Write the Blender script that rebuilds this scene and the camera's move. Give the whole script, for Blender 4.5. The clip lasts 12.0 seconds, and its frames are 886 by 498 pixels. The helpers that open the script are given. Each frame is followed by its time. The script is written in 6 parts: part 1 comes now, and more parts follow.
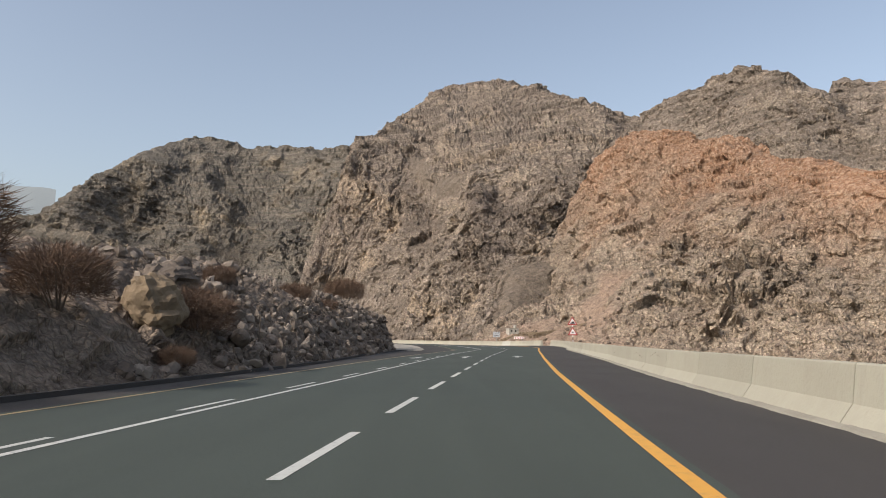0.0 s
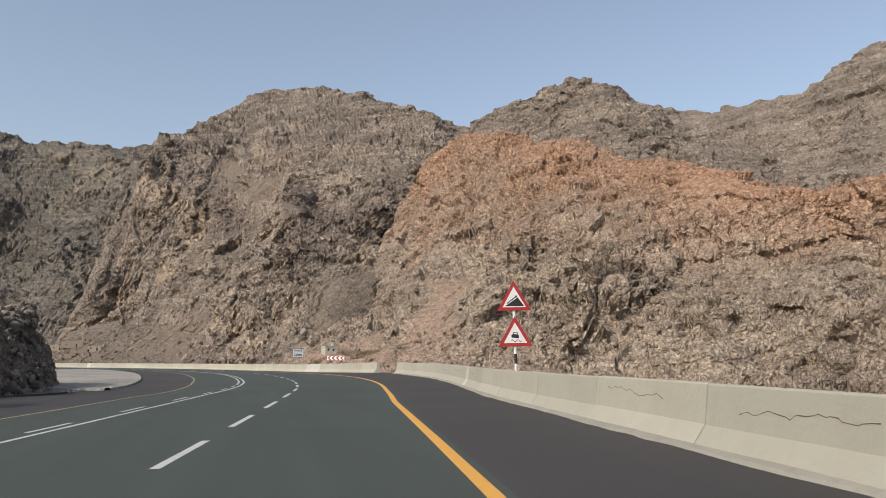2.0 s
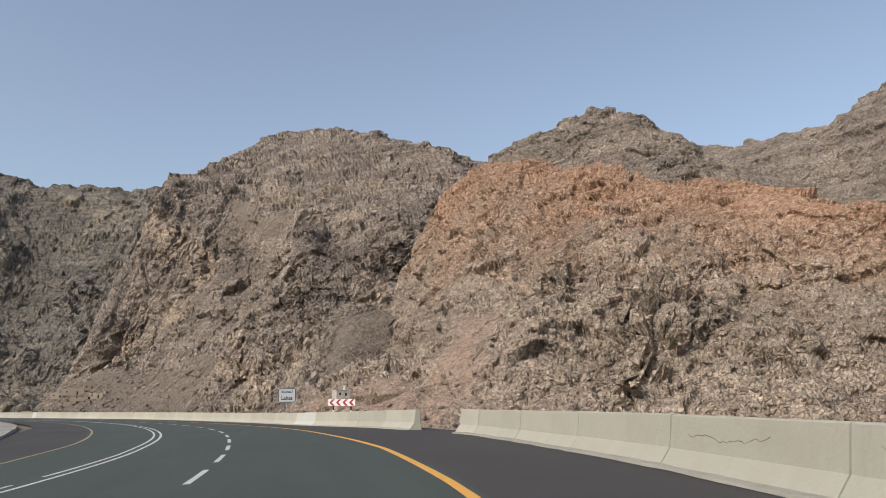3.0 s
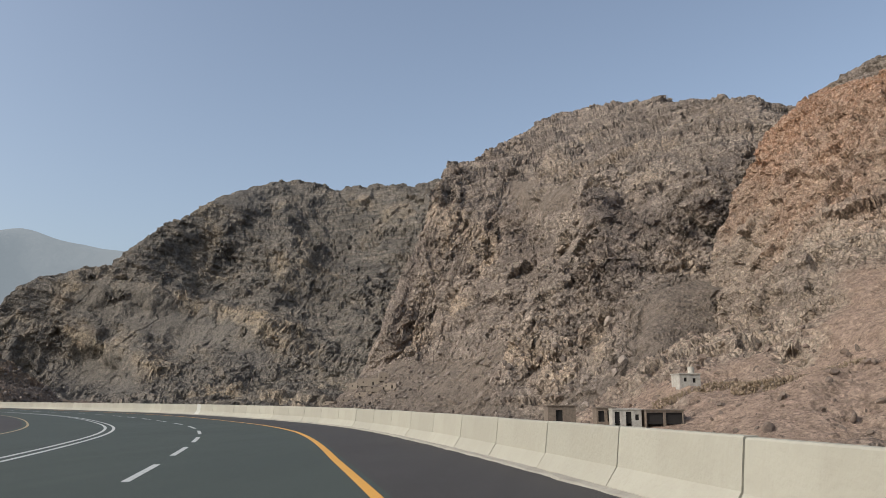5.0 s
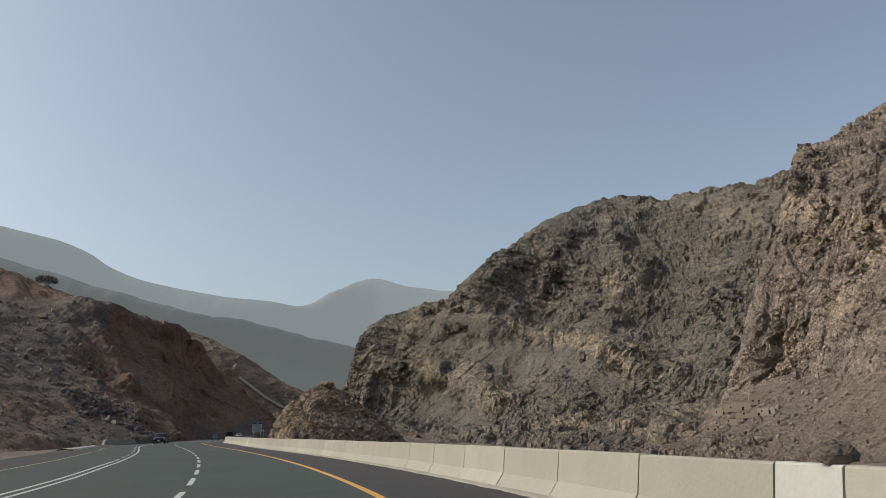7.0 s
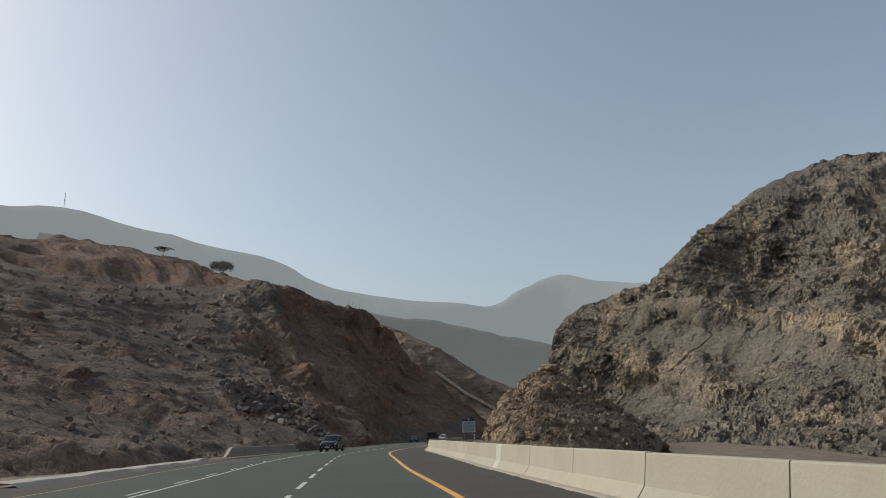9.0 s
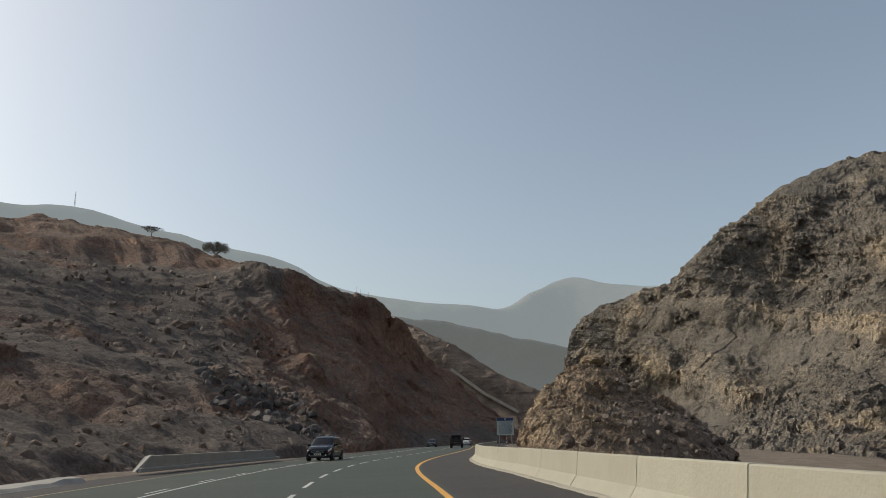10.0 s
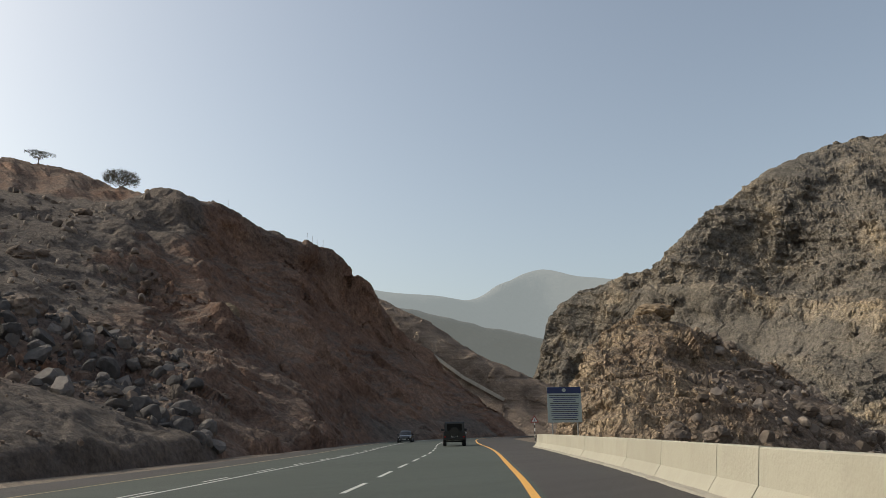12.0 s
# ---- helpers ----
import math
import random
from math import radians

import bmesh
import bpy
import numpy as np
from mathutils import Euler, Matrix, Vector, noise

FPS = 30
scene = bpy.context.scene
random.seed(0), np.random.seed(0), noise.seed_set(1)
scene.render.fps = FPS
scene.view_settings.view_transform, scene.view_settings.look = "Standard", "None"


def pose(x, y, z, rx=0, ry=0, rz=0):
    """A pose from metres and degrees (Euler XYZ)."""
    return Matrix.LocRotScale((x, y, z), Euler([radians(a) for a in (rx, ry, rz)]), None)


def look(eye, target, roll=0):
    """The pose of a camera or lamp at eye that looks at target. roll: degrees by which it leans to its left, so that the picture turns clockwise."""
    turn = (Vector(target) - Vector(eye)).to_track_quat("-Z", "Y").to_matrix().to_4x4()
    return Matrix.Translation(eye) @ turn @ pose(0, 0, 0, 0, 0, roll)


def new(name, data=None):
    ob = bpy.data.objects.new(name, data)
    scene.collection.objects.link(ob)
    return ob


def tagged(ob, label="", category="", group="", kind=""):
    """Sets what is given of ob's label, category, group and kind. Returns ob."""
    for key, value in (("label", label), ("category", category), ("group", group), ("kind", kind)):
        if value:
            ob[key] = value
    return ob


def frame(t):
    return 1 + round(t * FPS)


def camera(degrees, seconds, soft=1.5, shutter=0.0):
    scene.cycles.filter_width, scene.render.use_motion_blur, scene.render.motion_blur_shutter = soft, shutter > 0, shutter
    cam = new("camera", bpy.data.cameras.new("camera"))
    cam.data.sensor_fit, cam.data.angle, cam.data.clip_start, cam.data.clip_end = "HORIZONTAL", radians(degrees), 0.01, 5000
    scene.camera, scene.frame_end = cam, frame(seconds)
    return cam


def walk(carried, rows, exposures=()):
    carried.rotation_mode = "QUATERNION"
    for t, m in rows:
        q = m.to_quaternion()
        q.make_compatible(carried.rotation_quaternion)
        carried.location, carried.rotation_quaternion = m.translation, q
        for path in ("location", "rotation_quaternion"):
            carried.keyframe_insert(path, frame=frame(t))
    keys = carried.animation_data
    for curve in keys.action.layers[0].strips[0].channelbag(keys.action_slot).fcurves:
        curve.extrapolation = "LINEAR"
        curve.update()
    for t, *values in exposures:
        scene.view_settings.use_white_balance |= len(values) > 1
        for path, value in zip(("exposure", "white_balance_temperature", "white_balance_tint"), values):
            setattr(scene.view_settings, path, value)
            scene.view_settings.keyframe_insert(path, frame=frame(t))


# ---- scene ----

# ---------------------------------------------------------------- camera
cam = camera(59.8, 12.0, 0.85)
PATH = [
    (0.0, 0.47, 2.20, 1.14, -0.48, 6.71, 0.69),
    (0.5, 1.44, 16.97, 1.16, -6.88, 7.15, 0.95),
    (1.0, 3.19, 31.74, 1.21, -10.86, 7.46, 0.77),
    (1.5, 5.26, 46.57, 1.26, -12.60, 7.71, 0.68),
    (2.0, 7.36, 62.35, 1.32, -13.76, 8.30, 0.13),
    (2.5, 9.25, 77.51, 1.32, -13.98, 11.26, -0.33),
    (2.7, 10.03, 83.54, 1.32, -13.74, 11.55, -0.38),
    (3.5, 12.25, 110.20, 1.33, -9.60, 11.35, 0.15),
    (4.3, 10.90, 136.55, 1.30, -2.04, 10.40, 0.98),
    (4.5, 10.12, 143.02, 1.28, 0.55, 10.55, 0.85),
    (5.0, 7.05, 158.86, 1.26, 8.28, 11.06, 0.06),
    (5.5, 2.38, 173.77, 1.24, 15.32, 12.26, -0.45),
    (6.0, -4.37, 187.38, 1.20, 21.58, 12.76, -0.61),
    (6.5, -12.14, 200.11, 1.17, 26.32, 13.30, -0.53),
    (7.0, -21.20, 212.32, 1.19, 32.44, 13.36, -0.76),
    (7.5, -30.81, 223.10, 1.20, 37.70, 13.09, -1.22),
    (7.7, -34.86, 227.20, 1.21, 39.57, 13.08, -1.55),
    (9.3, -69.58, 254.44, 1.23, 46.77, 13.64, -1.33),
    (9.5, -73.92, 257.78, 1.24, 46.94, 13.63, -1.20),
    (10.0, -84.67, 266.43, 1.27, 47.07, 13.87, -1.05),
    (10.5, -94.31, 274.15, 1.28, 46.94, 13.28, -1.10),
    (11.0, -104.49, 282.64, 1.27, 46.81, 13.21, -1.16),
    (11.5, -114.32, 290.83, 1.24, 46.14, 13.64, -1.19),
    (12.0, -124.62, 300.83, 1.21, 44.67, 13.30, -0.71),
]
walk(cam, [(t, pose(x, y, z, 90 + pitch, 0, yaw) @ pose(0, 0, 0, 0, 0, roll)) for t, x, y, z, yaw, pitch, roll in PATH],
     [(0, 0.02, 6800, 10), (2.5, -0.06, 6500, 9), (4.5, -0.14, 6350, 9), (5.5, -0.27, 6450, 8), (7, -0.34, 6650, 7), (9.5, -0.34, 6900, 6), (12, -0.14, 7150, 6)])

# ---------------------------------------------------------------- light
SUN_AZIMUTH, SUN_HEIGHT = 124.0, 36.0     # degrees left of +y, degrees up
world = bpy.data.worlds.new("sky")
scene.world = world
world.use_nodes = True
wn = world.node_tree.nodes
sky = wn.new("ShaderNodeTexSky")
sky.sky_type, sky.sun_disc = "NISHITA", False
sky.sun_elevation, sky.sun_rotation = radians(SUN_HEIGHT), radians(-SUN_AZIMUTH)
sky.air_density, sky.dust_density, sky.ozone_density = 1.0, 3.2, 1.0
wn["Background"].inputs["Strength"].default_value = 0.19
dusty = wn.new("ShaderNodeHueSaturation")
dusty.inputs["Saturation"].default_value = 0.80
world.node_tree.links.new(sky.outputs[0], dusty.inputs["Color"])
world.node_tree.links.new(dusty.outputs[0], wn["Background"].inputs["Color"])
sun = new("sun", bpy.data.lights.new("sun", "SUN"))
sun.data.energy, sun.data.angle, sun.data.color = 2.7, radians(0.6), (1.0, 0.955, 0.90)
to_sun = Vector((-math.sin(radians(SUN_AZIMUTH)) * math.cos(radians(SUN_HEIGHT)),
                 math.cos(radians(SUN_AZIMUTH)) * math.cos(radians(SUN_HEIGHT)), math.sin(radians(SUN_HEIGHT))))
sun.matrix_world = look(to_sun * 300, (0, 0, 0))


# ---------------------------------------------------------------- materials
class Nodes:
    """A short way to write a node material."""
    def __init__(self, name, rough=0.9, metal=0.0, spec=0.3):
        self.mat = bpy.data.materials.new(name)
        self.mat.use_nodes = True
        self.tree = self.mat.node_tree
        self.bsdf = self.tree.nodes["Principled BSDF"]
        self.bsdf.inputs["Roughness"].default_value = rough
        self.bsdf.inputs["Metallic"].default_value = metal
        self.bsdf.inputs["Specular IOR Level"].default_value = spec
        self.coord = self.tree.nodes.new("ShaderNodeTexCoord").outputs["Object"]

    def put(self, socket, value):
        if isinstance(value, bpy.types.NodeSocket):
            self.tree.links.new(value, socket)
        elif isinstance(value, tuple) and len(value) == 3 and socket.type == "RGBA":
            socket.default_value = (*value, 1)
        else:
            socket.default_value = value

    def stretch(self, scale, turn=(0, 0, 0), vector=None):
        m = self.tree.nodes.new("ShaderNodeMapping")
        m.inputs["Scale"].default_value = scale
        m.inputs["Rotation"].default_value = [radians(a) for a in turn]
        self.put(m.inputs["Vector"], vector or self.coord)
        return m.outputs[0]

    def noise(self, scale, detail=4, rough=0.55, vector=None, warp=0.0):
        n = self.tree.nodes.new("ShaderNodeTexNoise")
        n.inputs["Scale"].default_value, n.inputs["Detail"].default_value = scale, detail
        n.inputs["Roughness"].default_value, n.inputs["Distortion"].default_value = rough, warp
        self.put(n.inputs["Vector"], vector or self.coord)
        return n.outputs[0]

    def cells(self, scale, feature="F1", vector=None, out="Distance"):
        n = self.tree.nodes.new("ShaderNodeTexVoronoi")
        n.feature = feature
        n.inputs["Scale"].default_value = scale
        self.put(n.inputs["Vector"], vector or self.coord)
        return n.outputs[out]

    def ramp(self, value, *stops):
        n = self.tree.nodes.new("ShaderNodeValToRGB")
        while len(n.color_ramp.elements) < len(stops):
            n.color_ramp.elements.new(0.5)
        for e, (at, colour) in zip(n.color_ramp.elements, stops):
            e.position = at
            e.color = (*colour, 1) if isinstance(colour, tuple) else (colour, colour, colour, 1)
        self.put(n.inputs[0], value)
        return n.outputs[0]

    def mix(self, factor, a, b, blend="MIX"):
        n = self.tree.nodes.new("ShaderNodeMix")
        n.data_type, n.blend_type = "RGBA", blend
        self.put(n.inputs[0], factor)
        self.put(n.inputs[6], a)
        self.put(n.inputs[7], b)
        return n.outputs[2]

    def calc(self, how, a, b=0.5):
        n = self.tree.nodes.new("ShaderNodeMath")
        n.operation = how
        self.put(n.inputs[0], a)
        self.put(n.inputs[1], b)
        return n.outputs[0]

    def attribute(self, name):
        n = self.tree.nodes.new("ShaderNodeAttribute")
        n.attribute_name = name
        return n.outputs["Fac"]

    def normal_z(self):
        g = self.tree.nodes.new("ShaderNodeNewGeometry")
        s = self.tree.nodes.new("ShaderNodeSeparateXYZ")
        self.put(s.inputs[0], g.outputs["Normal"])
        return s.outputs["Z"]

    def chance(self):
        return self.tree.nodes.new("ShaderNodeObjectInfo").outputs["Random"]

    def island(self):
        return self.tree.nodes.new("ShaderNodeNewGeometry").outputs["Random Per Island"]

    def done(self, colour, bump=None, distance=0.1, strength=1.0, rough=None):
        self.put(self.bsdf.inputs["Base Color"], colour)
        if rough is not None:
            self.put(self.bsdf.inputs["Roughness"], rough)
        if bump is not None:
            b = self.tree.nodes.new("ShaderNodeBump")
            b.inputs["Distance"].default_value, b.inputs["Strength"].default_value = distance, strength
            self.put(b.inputs["Height"], bump)
            self.put(self.bsdf.inputs["Normal"], b.outputs[0])
        return self.mat


def rock_material(name, dark, mid, light, scree, grain, strata=(0, 0, 0), strata_mix=0.35, band=None, relief=1.0, pale=None, dark_face=None, cracks=1.0):
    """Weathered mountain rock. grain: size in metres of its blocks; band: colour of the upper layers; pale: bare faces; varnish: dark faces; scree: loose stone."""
    m = Nodes(name, 0.95, spec=0.15)
    big = m.noise(0.07 / grain, 5, 0.62, warp=0.6)
    fine = m.noise(1.1 / grain, 7, 0.7)
    layers = m.noise(0.16 / grain, 5, 0.65, m.stretch((0.24, 0.24, 3.4), strata), 1.0)
    crack = m.cells(0.42 / grain, "DISTANCE_TO_EDGE", m.stretch((1, 1, 0.8), (20, 35, 0)))
    split = m.cells(1.5 / grain, "DISTANCE_TO_EDGE", m.stretch((1, 1.3, 0.7), (40, 15, 30)))
    colour = m.ramp(big, (0.38, dark), (0.5, mid), (0.61, light))
    colour = m.mix(strata_mix, colour, m.ramp(layers, (0.36, dark), (0.5, mid), (0.62, light)))
    streak = m.noise(0.5 / grain, 5, 0.65, m.stretch((1.5, 1.5, 0.35), (9, 12, 0)))
    if pale:
        bare = m.calc("MULTIPLY", m.attribute("pale"), m.ramp(m.noise(0.22 / grain, 5, 0.65, m.stretch((1.2, 1.2, 0.6), (7, 25, 40))), (0.33, 0.2), (0.56, 1.0)))
        colour = m.mix(m.calc("MULTIPLY", bare, m.ramp(streak, (0.35, 0.55), (0.6, 1.0))), colour, pale)
        spot_ = m.noise(0.05 / grain, 4, 0.6, m.stretch((1.3, 1.3, 0.5), (7, 25, 40)))
        colour = m.mix(m.ramp(spot_, (0.56, 0.0), (0.68, 0.45)), colour, pale)
    colour = m.mix(m.calc("MULTIPLY", m.attribute("dark"), m.ramp(streak, (0.30, 1.0), (0.62, 0.45))), colour, dark_face or dark)
    rugged = m.attribute("rugged")
    loose = m.calc("ADD", m.normal_z(), m.calc("MULTIPLY", m.calc("SUBTRACT", m.noise(0.3 / grain, 4), 0.5), 0.5))
    colour = m.mix(m.ramp(loose, (0.66, 0.0), (0.88, 0.6)), colour, scree)
    apron = m.calc("ADD", rugged, m.calc("MULTIPLY", m.calc("SUBTRACT", fine, 0.5), 0.5))
    colour = m.mix(m.ramp(apron, (0.34, 0.92), (0.64, 0.0)), colour, scree)
    if band:
        edge = m.calc("ADD", m.attribute("layer"), m.calc("MULTIPLY", m.calc("SUBTRACT", m.noise(0.06 / grain, 5, 0.65), 0.5), 0.40))
        colour = m.mix(m.ramp(edge, (0.50, 0.0), (0.74, 0.85)), colour, m.mix(m.ramp(fine, (0.4, 0.0), (0.68, 0.6)), band, light))
    colour = m.mix(0.8, colour, m.ramp(fine, (0.32, 0.56), (0.50, 1.0), (0.68, 1.40)), "MULTIPLY")
    colour = m.mix(0.8, colour, m.ramp(m.noise(3.2 / grain, 5, 0.75), (0.36, 0.62), (0.64, 1.38)), "MULTIPLY")
    hard = m.ramp(rugged, (0.25, 0.1 * cracks), (0.7, cracks))
    colour = m.mix(m.calc("MULTIPLY", m.ramp(crack, (0.0, 0.24), (0.05, 0.0)), hard), colour, tuple(c * 0.55 for c in dark))
    colour = m.mix(m.calc("MULTIPLY", m.ramp(split, (0.0, 0.30), (0.06, 0.0)), hard), colour, tuple(c * 0.5 for c in dark))
    stones = m.cells(2.2 / grain)
    height = m.calc("ADD", m.calc("MULTIPLY", fine, 0.7), m.calc("ADD", m.calc("MULTIPLY", m.ramp(crack, (0.0, 0.0), (0.12, 0.5)), hard),
                    m.calc("ADD", m.calc("MULTIPLY", m.noise(4.0 / grain, 5, 0.7), 0.45), m.calc("ADD", m.calc("MULTIPLY", m.ramp(split, (0.0, 0.0), (0.12, 0.32)), hard),
                                                                                          m.calc("MULTIPLY", stones, -0.25)))))
    return m.done(colour, height, 0.75 * grain * relief)


ORANGE_ROCK = rock_material("orange_brown_rock", (0.245, 0.196, 0.155), (0.38, 0.304, 0.236), (0.52, 0.424, 0.328), (0.335, 0.243, 0.183), 2.2,
                            (8, -14, 0), 0.4, (0.42, 0.218, 0.124), pale=(0.53, 0.43, 0.33), dark_face=(0.15, 0.117, 0.092))
TAN_ROCK = rock_material("tan_folded_rock", (0.20, 0.164, 0.136), (0.315, 0.258, 0.211), (0.45, 0.37, 0.296), (0.188, 0.153, 0.122), 3.5,
                         (12, 30, 0), 0.45, pale=(0.54, 0.42, 0.305), dark_face=(0.135, 0.108, 0.095))
BEDDED_ROCK = rock_material("grey_rock_with_ochre_cliffs", (0.138, 0.124, 0.107), (0.202, 0.179, 0.151), (0.285, 0.247, 0.20), (0.166, 0.148, 0.125), 3.5,
                            (6, -12, 0), 0.7, pale=(0.47, 0.375, 0.262), dark_face=(0.092, 0.082, 0.072), cracks=0.75)
PEAK_ROCK = rock_material("pinkish_brown_rock", (0.19, 0.157, 0.130), (0.295, 0.243, 0.199), (0.40, 0.33, 0.266), (0.255, 0.212, 0.175), 3.5, (6, -12, 0), 0.6)
FAR_ROCK = rock_material("pale_grey_rock", (0.20, 0.166, 0.138), (0.30, 0.247, 0.203), (0.41, 0.34, 0.28), (0.29, 0.24, 0.20), 5.0, (4, 8, 0), 0.6)
CUT_ROCK = rock_material("red_brown_cut_earth", (0.150, 0.095, 0.071), (0.222, 0.134, 0.095), (0.27, 0.178, 0.13), (0.125, 0.106, 0.091), 1.3,
                         (0, 10, 0), 0.2, relief=0.5, pale=(0.165, 0.14, 0.118), dark_face=(0.085, 0.078, 0.075), cracks=0.5)
OUTCROP_ROCK = rock_material("buff_outcrop_rock", (0.20, 0.142, 0.102), (0.33, 0.245, 0.172), (0.44, 0.345, 0.245), (0.205, 0.16, 0.126), 0.9,
                             (15, -20, 0), 0.4, pale=(0.50, 0.385, 0.26))
RUBBLE_EARTH = rock_material("dark_rubble_earth", (0.14, 0.108, 0.085), (0.25, 0.195, 0.152), (0.35, 0.28, 0.22), (0.235, 0.18, 0.142), 0.5,
                             relief=0.8)


def hazy(name, colour, haze_glow):
    """Distant backdrop: haze of kilometres of air, painted in as colour and emission."""
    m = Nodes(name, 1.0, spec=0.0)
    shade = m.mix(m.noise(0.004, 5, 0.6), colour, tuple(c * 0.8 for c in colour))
    m.put(m.bsdf.inputs["Emission Color"], haze_glow)
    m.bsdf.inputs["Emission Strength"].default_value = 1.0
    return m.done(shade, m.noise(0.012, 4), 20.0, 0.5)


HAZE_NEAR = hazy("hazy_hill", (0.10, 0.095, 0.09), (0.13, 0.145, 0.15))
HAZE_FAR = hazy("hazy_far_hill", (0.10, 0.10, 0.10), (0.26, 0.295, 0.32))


def stone_material(name, a, b, c):
    m = Nodes(name, 0.92, spec=0.2)
    colour = m.ramp(m.island(), (0.0, a), (0.55, b), (1.0, c))
    grain = m.noise(3.0, 6, 0.65)
    colour = m.mix(0.7, colour, m.ramp(grain, (0.3, 0.55), (0.6, 1.05), (0.8, 1.25)), "MULTIPLY")
    return m.done(colour, grain, 0.12)


GREY_STONE = stone_material("grey_limestone_rubble", (0.11, 0.088, 0.072), (0.20, 0.165, 0.138), (0.34, 0.285, 0.235))
DARK_STONE = stone_material("dark_grey_rubble", (0.075, 0.07, 0.068), (0.12, 0.11, 0.105), (0.19, 0.17, 0.155))
RED_STONE = stone_material("dusty_red_brown_boulder", (0.16, 0.125, 0.10), (0.20, 0.152, 0.12), (0.25, 0.19, 0.15))
TAN_STONE = stone_material("tan_boulder", (0.21, 0.158, 0.106), (0.26, 0.198, 0.134), (0.33, 0.255, 0.18))


def asphalt_material(name, base):
    m = Nodes(name, 0.82, spec=0.35)
    broad = m.noise(0.12, 4, 0.6)
    streak = m.noise(0.5, 3, 0.5, m.stretch((3.0, 0.12, 1.0), (0, 0, 4)))
    grit = m.noise(60.0, 3, 0.7)
    tone = m.mix(0.6, m.ramp(broad, (0.3, tuple(c * 0.84 for c in base)), (0.7, tuple(c * 1.14 for c in base))),
                 m.ramp(streak, (0.3, tuple(c * 0.85 for c in base)), (0.7, tuple(c * 1.12 for c in base))))
    tone = m.mix(0.5, tone, m.ramp(grit, (0.3, 0.6), (0.7, 1.3)), "MULTIPLY")
    return m.done(tone, grit, 0.006, rough=m.ramp(broad, (0.3, 0.75), (0.7, 0.9)))


ASPHALT = asphalt_material("grey_green_asphalt", (0.052, 0.063, 0.0535))
SHOULDER = asphalt_material("dark_brown_asphalt", (0.050, 0.045, 0.042))


def paint_material(name, colour, worn):
    m = Nodes(name, 0.6, spec=0.4)
    chips = m.noise(9.0, 6, 0.75)
    return m.done(m.mix(m.ramp(chips, (0.52, 0.0), (0.70, 0.75)), colour, worn), m.noise(50.0, 2), 0.003)


WHITE_LINE = paint_material("white_road_paint", (0.50, 0.50, 0.47), (0.16, 0.165, 0.155))
PALE_YELLOW = paint_material("worn_yellow_road_paint", (0.36, 0.26, 0.13), (0.14, 0.125, 0.10))
YELLOW_LINE = paint_material("orange_yellow_road_paint", (0.66, 0.33, 0.055), (0.30, 0.19, 0.08))


def concrete_material(name, base, dirt):
    m = Nodes(name, 0.88, spec=0.25)
    each = m.ramp(m.chance(), (0.0, tuple(c * 0.90 for c in base)), (1.0, tuple(min(c * 1.06, 0.85) for c in base)))
    blot = m.noise(0.9, 5, 0.65)
    run = m.noise(1.2, 4, 0.6, m.stretch((2.6, 2.6, 0.25)))
    tone = m.mix(m.ramp(blot, (0.45, 0.0), (0.75, 0.45)), each, dirt)
    tone = m.mix(m.ramp(run, (0.58, 0.0), (0.72, 0.35)), tone, dirt)
    return m.done(tone, m.calc("ADD", m.noise(14.0, 5), m.calc("MULTIPLY", blot, 0.6)), 0.012)


BARRIER = concrete_material("cream_painted_concrete", (0.355, 0.338, 0.275), (0.28, 0.258, 0.205))
PATCH = concrete_material("white_repair_concrete", (0.47, 0.465, 0.42), (0.38, 0.37, 0.32))
CONCRETE = concrete_material("grey_concrete", (0.36, 0.34, 0.30), (0.22, 0.20, 0.18))
FOOTING = concrete_material("crumbling_mortar", (0.30, 0.28, 0.235), (0.16, 0.14, 0.12))


def gravel_material(name, a, b):
    m = Nodes(name, 0.96, spec=0.15)
    stones = m.cells(5.0)
    patch = m.noise(0.15, 5, 0.6)
    tone = m.mix(m.ramp(patch, (0.35, 0.0), (0.65, 1.0)), a, b)
    tone = m.mix(0.8, tone, m.ramp(m.noise(7.0, 5, 0.7), (0.3, 0.55), (0.7, 1.3)), "MULTIPLY")
    return m.done(tone, m.calc("ADD", stones, m.noise(2.0, 5)), 0.15)


GROUND = gravel_material("brown_stony_ground", (0.17, 0.14, 0.112), (0.24, 0.20, 0.162))
PALE_GRAVEL = gravel_material("pale_gravel", (0.29, 0.27, 0.24), (0.38, 0.355, 0.315))


def plain(name, colour, rough=0.5, metal=0.0, wear=0.15, scale=6.0):
    m = Nodes(name, rough, metal, 0.5)
    n = m.noise(scale, 5, 0.65)
    return m.done(m.mix(m.ramp(n, (0.35, 0.0), (0.75, 1.0)), colour, tuple(c * (1 - wear) for c in colour)), n, 0.002, 0.3)


def glass_material(name, colour):
    m = Nodes(name, 0.05, 0.0, 0.25)
    return m.done(colour)


BLACK_PAINT = plain("black_car_paint", (0.006, 0.006, 0.008), 0.22)
DARK_BLUE_PAINT = plain("dark_navy_car_paint", (0.006, 0.008, 0.013), 0.12)
WHITE_PAINT = plain("white_car_paint", (0.72, 0.72, 0.72), 0.25)
DARK_GLASS = glass_material("tinted_glass", (0.006, 0.007, 0.009))
RUBBER = plain("black_rubber", (0.018, 0.018, 0.018), 0.85)
RIM = plain("grey_alloy", (0.30, 0.30, 0.31), 0.4, 0.8)
TRIM = plain("black_plastic", (0.02, 0.02, 0.02), 0.6)
CHROME = plain("chrome", (0.6, 0.6, 0.6), 0.15, 1.0)
